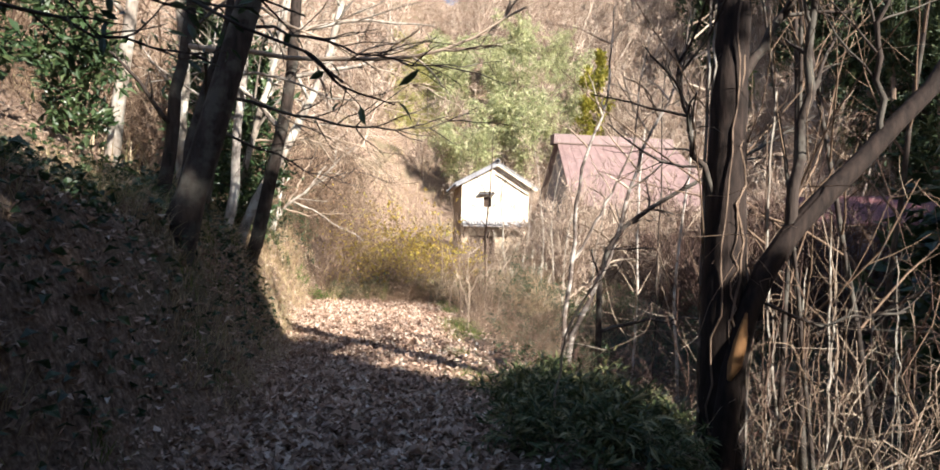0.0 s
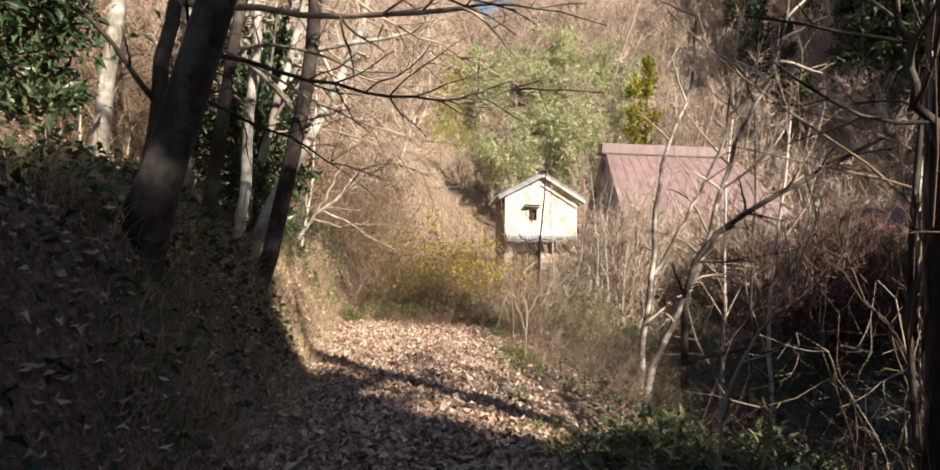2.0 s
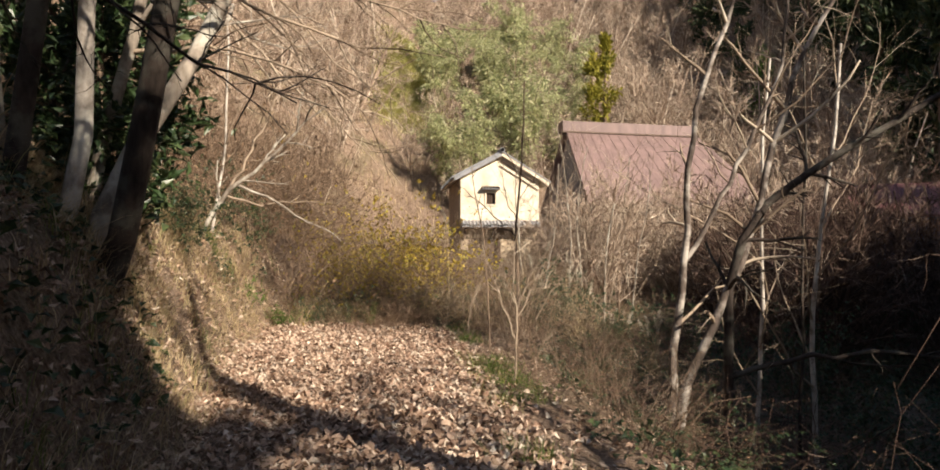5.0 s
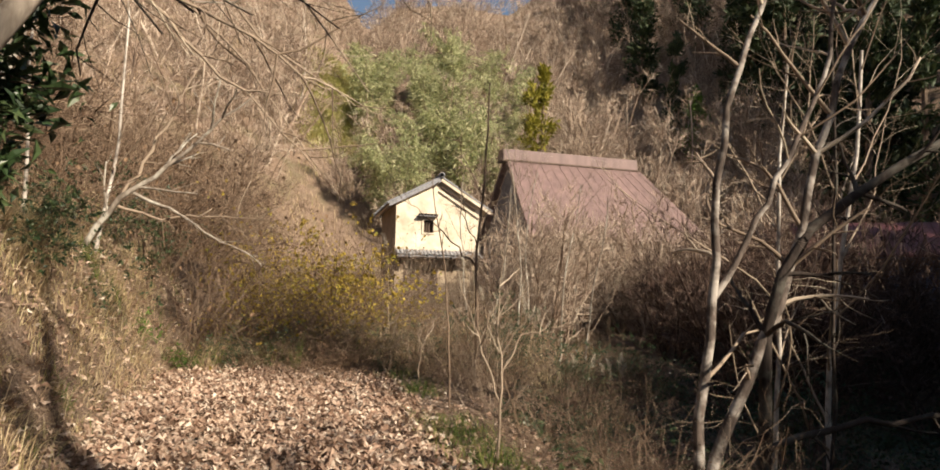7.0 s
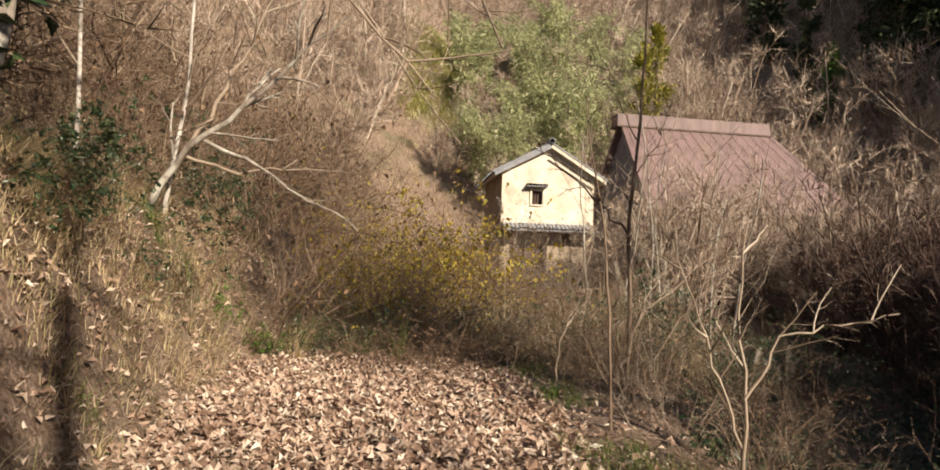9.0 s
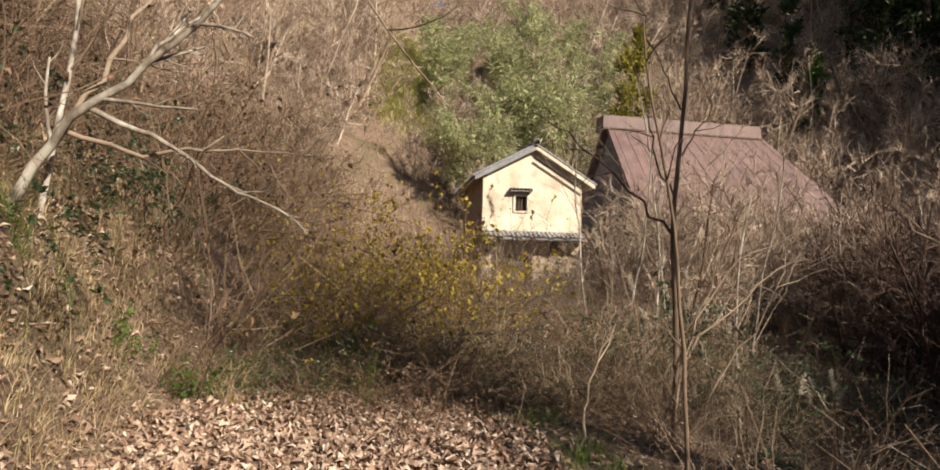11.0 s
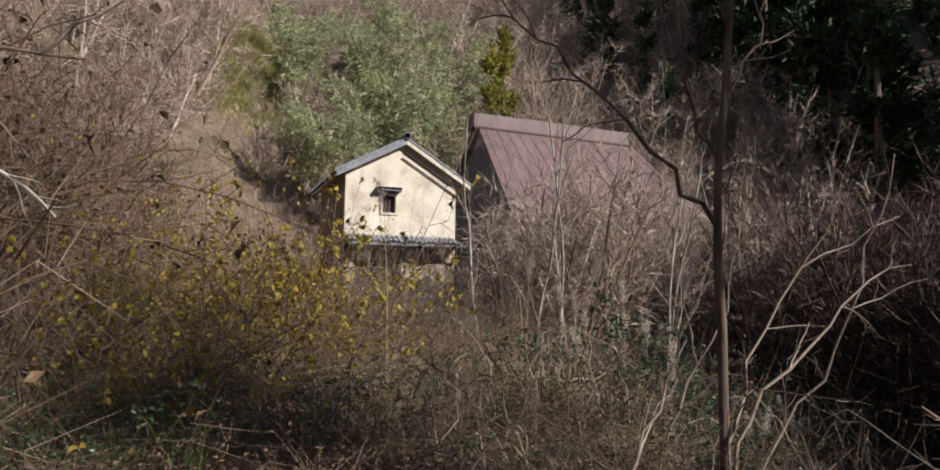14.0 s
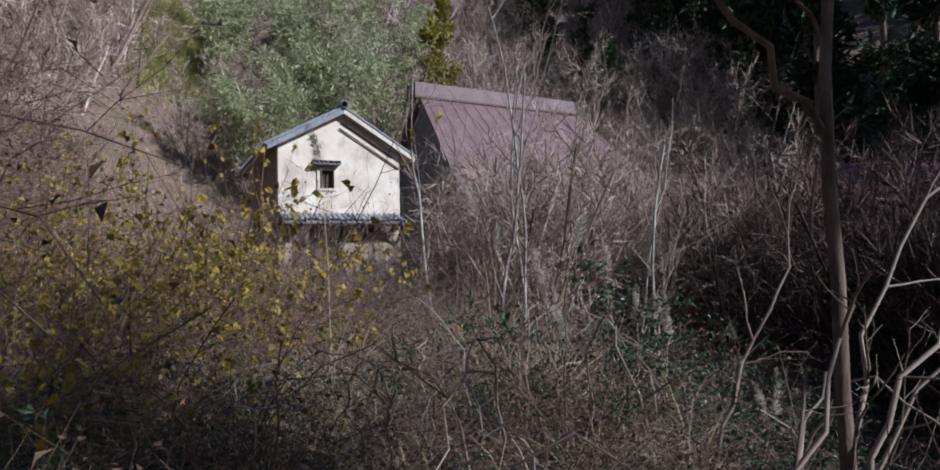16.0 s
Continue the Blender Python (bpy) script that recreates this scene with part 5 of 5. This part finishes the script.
def pampas():
    """Pampas tussocks with pale plumes."""
    rng = np.random.default_rng(41)
    for x, y, h, n in [(1.42, 23.5, 1.75, 2), (2.17, 23.5, 1.7, 2), (2.35, 23.3, 1.3, 3), (1.75, 23.4, 1.05, 2), (4.6, 23.5, 1.3, 3), (2.6, 23.2, 1.4, 2), (3.4, 22.6, 1.2, 2), (1.2, 24.6, 2.0, 2), (4.4, 23.4, 1.1, 3), (-0.9, 23.2, 2.4, 1), (3.0, 26.5, 2.0, 2)]:
        z = gz(x, y)
        t = thing("pampas_grass", "pampas grass clump with pale feathery plumes", "grass", "pampas clumps", at=(x, y, z))
        q = rng.normal(size=(70, 2)) * 0.12
        part_mesh("blade_clump", blades(rng, np.stack([q[:, 0], q[:, 1], np.full(70, -0.05)], 1), rng.uniform(0.5, 1.2, 70) * h * 0.6, 0.3, 0.012, 5, 1.1), STRAW, t)
        for _ in range(n):
            a, k = rng.uniform(0, 6.28), rng.uniform(0.1, 0.35)
            top = np.array([k * math.cos(a), k * math.sin(a), h * rng.uniform(0.75, 1.05)])
            part_mesh("stalk", tubes([[[0, 0, -0.05], top * np.array([0.35, 0.35, 0.6]), top]], [[0.006, 0.005, 0.003]], 5), STRAW, t)
            m = 160
            s = rng.uniform(0, 1, m)[:, None]
            bend = np.array([math.cos(a), math.sin(a), 0])
            C = top + np.array([0, 0, 0.3]) * s + bend * 0.13 * s ** 2 + rng.normal(size=(m, 3)) * 0.012
            D = rng.normal(size=(m, 3)) * 0.5 + np.array([0, 0, 0.5]) + bend * 0.9
            part_mesh("plume", leaves(C, D, rng.normal(size=(m, 3)), 0.1 * (1.1 - 0.6 * s[:, 0]), 0.008, 0.2), PLUME, t, "pale feathery plume")


litter()
grasses()
ground_cover()
pampas()


# ---- woods ----
def far_tree_piece(rng, h):
    """A small leafless tree of several stems: round boughs, and many fine tapering twigs."""
    spec = [(6, 0.09, 0.02, 8, 0.15, 46, 0.42, 0.5), (4, 0.18, 0.03, 5, 0.15, 50, 0.5, 0.6), (2, 0.2, 0.02, 0, 0, 0, 0, 0)]
    out = [[] for _ in spec]
    for i in range(3):
        a = rng.uniform(0, 6.28)
        grow(rng, (0.3 * math.cos(a), 0.3 * math.sin(a), -0.5), (0.45 * math.cos(a), 0.45 * math.sin(a), 1), h * rng.uniform(0.6, 1.05), 0.011 * h, spec, 0, out)
    for lv in out:
        for _, rad, _ in lv:
            np.maximum(rad, 0.0075, out=rad)
    C, D = ends(out, 2, rng, 8)
    C1, D1 = ends(out, 1, rng, 6)
    C, D = np.concatenate([C, C1]), unit(np.concatenate([D, D1]))
    D = unit(D + rng.normal(size=D.shape) * 0.55 + np.array([0, 0, 0.12]))
    L = rng.uniform(0.06, 0.16, len(C))[:, None] * h
    S = unit(np.cross(D, rng.normal(size=D.shape))) * rng.uniform(0.006, 0.016, (len(C), 1))
    V = np.stack([C - S, C + S, C + D * L], 1).reshape(-1, 3)
    F = np.arange(len(V)).reshape(-1, 3)
    return joined([skin(out, (5, 3, 3)), (V, F)])


def bamboo_piece(rng, h):
    """A clump of arching bamboo culms with drooping sprays of narrow leaves."""
    lines, rads, C, D = [], [], [], []
    for _ in range(6):
        a, k = rng.uniform(0, 6.28), rng.uniform(0.7, 1.05)
        t = np.linspace(0, 1, 8)[:, None]
        out = np.array([math.cos(a), math.sin(a), 0]) * rng.uniform(0.8, 2.0)
        P = out * (0.25 * t + t ** 3) + np.array([0, 0, h * k]) * (t - 0.12 * t ** 4) + np.array([0, 0, -0.4])
        lines.append(P)
        rads.append(np.linspace(0.045, 0.008, 8))
        for _ in range(26):
            f = rng.uniform(0.2, 1.0) ** 0.8 * 7
            i = min(int(f), 6)
            q = P[i] + (P[i + 1] - P[i]) * (f - i)
            b = rng.uniform(0, 6.28)
            side = np.array([math.cos(b), math.sin(b), 0.25]) * rng.uniform(0.3, 1.0)
            u = rng.uniform(0.1, 1, 15)[:, None]
            C.append(q + side * u - np.array([0, 0, 0.35]) * u ** 2 + rng.normal(size=(15, 3)) * 0.07)
            D.append(side * 0.7 + np.array([0, 0, -0.35]) + rng.normal(size=(15, 3)) * 0.45)
    C, D = np.concatenate(C), np.concatenate(D)
    k = rng.uniform(0.6, 1.4, len(C))
    return [tubes([p], [r], 4) for p, r in zip(lines, rads)], leaves(C, D, rng.normal(size=C.shape) + np.array([0, 0, 0.8]), 0.36 * k, 0.07 * k, 0.15)


def leafy_piece(rng, h, n, leaf_l, leaf_w, shape):
    """A leafy crown on a stem: clumps of leaves round many short boughs."""
    C, D, lines, rads = [], [], [], []
    boughs = int(n / 60)
    for _ in range(boughs):
        t = rng.uniform(0.12, 1.0)
        R = shape(t) * rng.uniform(0.5, 1.1)
        a = rng.uniform(0, 6.28)
        tip = np.array([R * math.cos(a), R * math.sin(a), h * t - 0.12 * R + rng.normal() * 0.15])
        root = np.array([0, 0, h * max(t - 0.06, 0.02)])
        lines.append([root, (root + tip) / 2 + np.array([0, 0, 0.1]), tip])
        rads.append([0.03, 0.02, 0.008])
        k = rng.uniform(0.25, 1.0, 60)[:, None]
        C.append(root + (tip - root) * k + rng.normal(size=(60, 3)) * (0.1 + 0.12 * R))
        D.append((tip - root) / (R + 0.3) + rng.normal(size=(60, 3)) * 0.7)
    C, D = np.concatenate(C), np.concatenate(D)
    N = rng.normal(size=C.shape) + np.array([0, 0, 0.8])
    k = rng.uniform(0.6, 1.4, len(C))
    fol = leaves(C, D, N, leaf_l * k, leaf_w * k, 0.2)
    wood = joined([tubes(lines, rads, 3), tubes([[[0, 0, -0.6], [0, 0, h * 0.5], [0, 0, h * 0.97]]], [[0.02 * h, 0.013 * h, 0.01]], 6)])
    return wood, fol


def woods():
    rng = np.random.default_rng(31)
    bare = [far_tree_piece(np.random.default_rng(400 + i), 6.0) for i in range(5)]

    def fill(n, x0, x1, y0, y1, keep, smin, smax):
        out = []
        for x, y, s, tall, turn in scatter(rng, n, x0, x1, y0, y1, keep, smin, smax):
            out.append(moved(bare[rng.integers(5)], x, y, gz(x, y), turn, s, tall))
        return joined(out)

    behind = lambda x, y: not (-2 < x < 16 and y < 50)
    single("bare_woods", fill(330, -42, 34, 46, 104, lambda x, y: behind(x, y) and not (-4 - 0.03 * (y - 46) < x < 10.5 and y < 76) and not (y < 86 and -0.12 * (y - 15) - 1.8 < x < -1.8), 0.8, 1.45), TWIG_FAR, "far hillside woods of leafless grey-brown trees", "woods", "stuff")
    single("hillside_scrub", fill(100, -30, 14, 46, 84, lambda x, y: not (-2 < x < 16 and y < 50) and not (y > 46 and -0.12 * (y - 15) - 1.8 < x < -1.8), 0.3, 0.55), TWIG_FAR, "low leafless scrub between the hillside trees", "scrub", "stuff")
    single("bare_woods", fill(150, -26, -5.5, 15, 48, lambda x, y: x < edge_left(y) - 2.5, 0.45, 0.9), TWIG_BROWN, "leafless thicket on the sunny hillside", "woods", "stuff")
    # the valley thickets carry their shade in the twig colour
    single("bare_woods", fill(56, 8, 24, 22, 46, lambda x, y: not (4 < x < 18 and y > 38) and not (12.5 < x < 23 and 27 < y < 36), 0.45, 0.8), TWIG_SHADED, "leafless russet thicket on the valley floor, twigs darkened as shaded", "woods", "stuff")
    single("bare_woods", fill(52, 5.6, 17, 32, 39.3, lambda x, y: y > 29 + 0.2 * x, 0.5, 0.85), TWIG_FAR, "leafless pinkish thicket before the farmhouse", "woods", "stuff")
    single("bare_woods", fill(46, 8, 17, 22.5, 30, lambda x, y: y > 20 + 0.35 * x, 0.5, 0.8), TWIG_SHADED, "dark leafless thicket before the shed", "woods", "stuff")
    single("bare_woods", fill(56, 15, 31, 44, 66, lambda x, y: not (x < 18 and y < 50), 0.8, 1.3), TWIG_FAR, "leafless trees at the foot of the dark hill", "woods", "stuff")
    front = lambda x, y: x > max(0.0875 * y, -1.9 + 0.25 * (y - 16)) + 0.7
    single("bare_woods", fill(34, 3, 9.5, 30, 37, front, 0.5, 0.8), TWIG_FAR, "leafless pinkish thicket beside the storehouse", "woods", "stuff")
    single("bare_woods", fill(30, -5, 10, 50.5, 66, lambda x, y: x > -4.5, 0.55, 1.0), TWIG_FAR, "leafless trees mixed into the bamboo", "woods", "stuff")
    # green bamboo and evergreens behind the houses
    cone = lambda t: 1.7 * (1.03 - t) + 0.1
    slim = lambda t: 0.75 * math.sin(t * 2.9 + 0.15) + 0.08
    kinds = {
        "bamboo": [bamboo_piece(np.random.default_rng(500 + i), 8.5) for i in range(4)],
        "conifer": [leafy_piece(np.random.default_rng(520 + i), 11, 2100, 0.46, 0.15, cone) for i in range(3)],
        "slim": [leafy_piece(np.random.default_rng(540), 5.0, 2600, 0.22, 0.08, slim)],
    }

    def plant(name, kind, mat, label, group, places):
        first = {}
        for i, (x, y, s) in enumerate(places):
            v = i % len(kinds[kind])
            m = pose(x, y, gz(x, y) - 0.2, 0, 0, rng.uniform(0, 360))
            if v not in first:
                t = thing(name, label, "tree", group)
                wood, fol = kinds[kind][v]
                for stalk in wood if kind == "bamboo" else [wood]:
                    part_mesh("culm" if kind == "bamboo" else "trunk", stalk, BARK_BROWN, t)
                part_mesh("crown", fol, mat, t)
                t.matrix_basis = m
                first[v] = t
            else:
                t = copy_thing(first[v], m)
            t.scale = (s, s, s)

    plant("bamboo", "bamboo", BAMBOO, "feathery pale green bamboo on the hillside", "bamboo grove", [(x, y, s) for x, y, s, _, _ in scatter(rng, 42, -3.6, 10.2, 51, 78, lambda x, y: (x < 8.2 or y > 58) and x > -3.6 - 0.02 * (y - 50), 0.6, 1.3)])
    plant("conifer", "conifer", CONIFER_GOLD, "yellow-green conifer behind the farmhouse", "golden conifers", [(9.4, 55.5, 0.9), (10.8, 57.5, 0.95)])
    plant("conifer", "conifer", CONIFER, "dark shaded cedar on the hillside", "cedars", [(x, y, s) for x, y, s, _, _ in scatter(rng, 60, 20, 54, 46, 95, lambda x, y: x > 20 + (y - 46) * 0.14 and not (x < 27.5 and y < 61), 1.0, 1.6)])
    plant("conifer", "conifer", CONIFER, "dark shaded cedar on the valley side", "valley cedars", [(x, y, s) for x, y, s, _, _ in scatter(rng, 34, 25, 48, 8, 46, None, 1.0, 1.5)])
    plant("conifer", "conifer", CONIFER, "dark shaded cedar on the hillside", "cedars", [(x, y, s) for x, y, s, _, _ in scatter(rng, 20, 27, 47, 36, 62, None, 1.0, 1.5)])
    plant("young_cedar", "slim", LEAF_FRESH, "narrow bright green young cedar", "", [(24.4, 60, 1.35)])
    # unseen trees beside and behind the walk, added to shade it
    kinds["oak"] = [leafy_piece(np.random.default_rng(560 + i), 11, 3200, 0.46, 0.23, lambda t: 2.3 * math.sin(min(1, t * 1.08) * 2.95 + 0.12) ** 0.6) for i in range(2)]
    plant("shade_tree", "oak", LEAF_DARK, "unseen leafy tree added to shade the path", "shade oaks", [(4.6, 0.9, 1.0), (6.3, -0.8, 1.05), (5.8, -1.7, 1.5), (5.7, -1.2, 1.1), (7.6, -3.6, 1.2), (2.7, -4.6, 1.3), (6.8, -4.6, 1.3), (0.2, -7.0, 1.2), (4.2, -8.2, 1.3), (-2.4, -7.0, 1.1), (8.6, -7.5, 1.3)])
    # unseen trees placed so that their shade falls into the valley
    plant("shade_tree", "oak", LEAF_DARK, "unseen leafy tree added to shade the valley", "valley oaks", [(16.2, 15.6, 1.1), (14.2, 13.2, 1.1), (19.0, 15.8, 1.1), (12.4, 10.8, 1.0), (21.8, 19.4, 1.1), (9.3, 10.9, 0.95), (11.2, 13.0, 0.95), (13.2, 15.4, 0.95), (9.3, 7.6, 0.92), (15.0, 17.6, 0.9), (17.6, 20.4, 0.9), (10.8, 5.4, 0.98), (11.8, 8.6, 0.95), (13.4, 5.0, 1.0), (14.6, 11.4, 1.05), (17.4, 14.0, 1.1), (20.4, 17.4, 1.1), (16.6, 6.2, 1.15), (20.2, 10.5, 1.2), (23, 22, 1.1), (12.5, 1.8, 1.1)])
    # unseen crown set high, to shade the undergrowth but spare the pale stems
    kinds["high"] = [leafy_piece(np.random.default_rng(570), 21.5, 2400, 0.46, 0.23, lambda t: 0.0 if t < 0.72 else 2.25 * math.sin((t - 0.72) / 0.28 * 2.9 + 0.12) ** 0.6)]
    plant("shade_tree", "high", LEAF_DARK, "unseen tall tree added to shade the undergrowth", "", [(10.6, 6.2, 1.0)])
    plant("evergreen_tree", "slim", LEAF_DARK, "small dark evergreen tree on the bank", "bank evergreens", [(-4.5, 13.7, 0.85), (-4.5, 12.9, 0.6), (-5.4, 13.6, 0.9), (-5.6, 9.5, 0.8), (-5.8, 7.6, 0.8)])

woods()
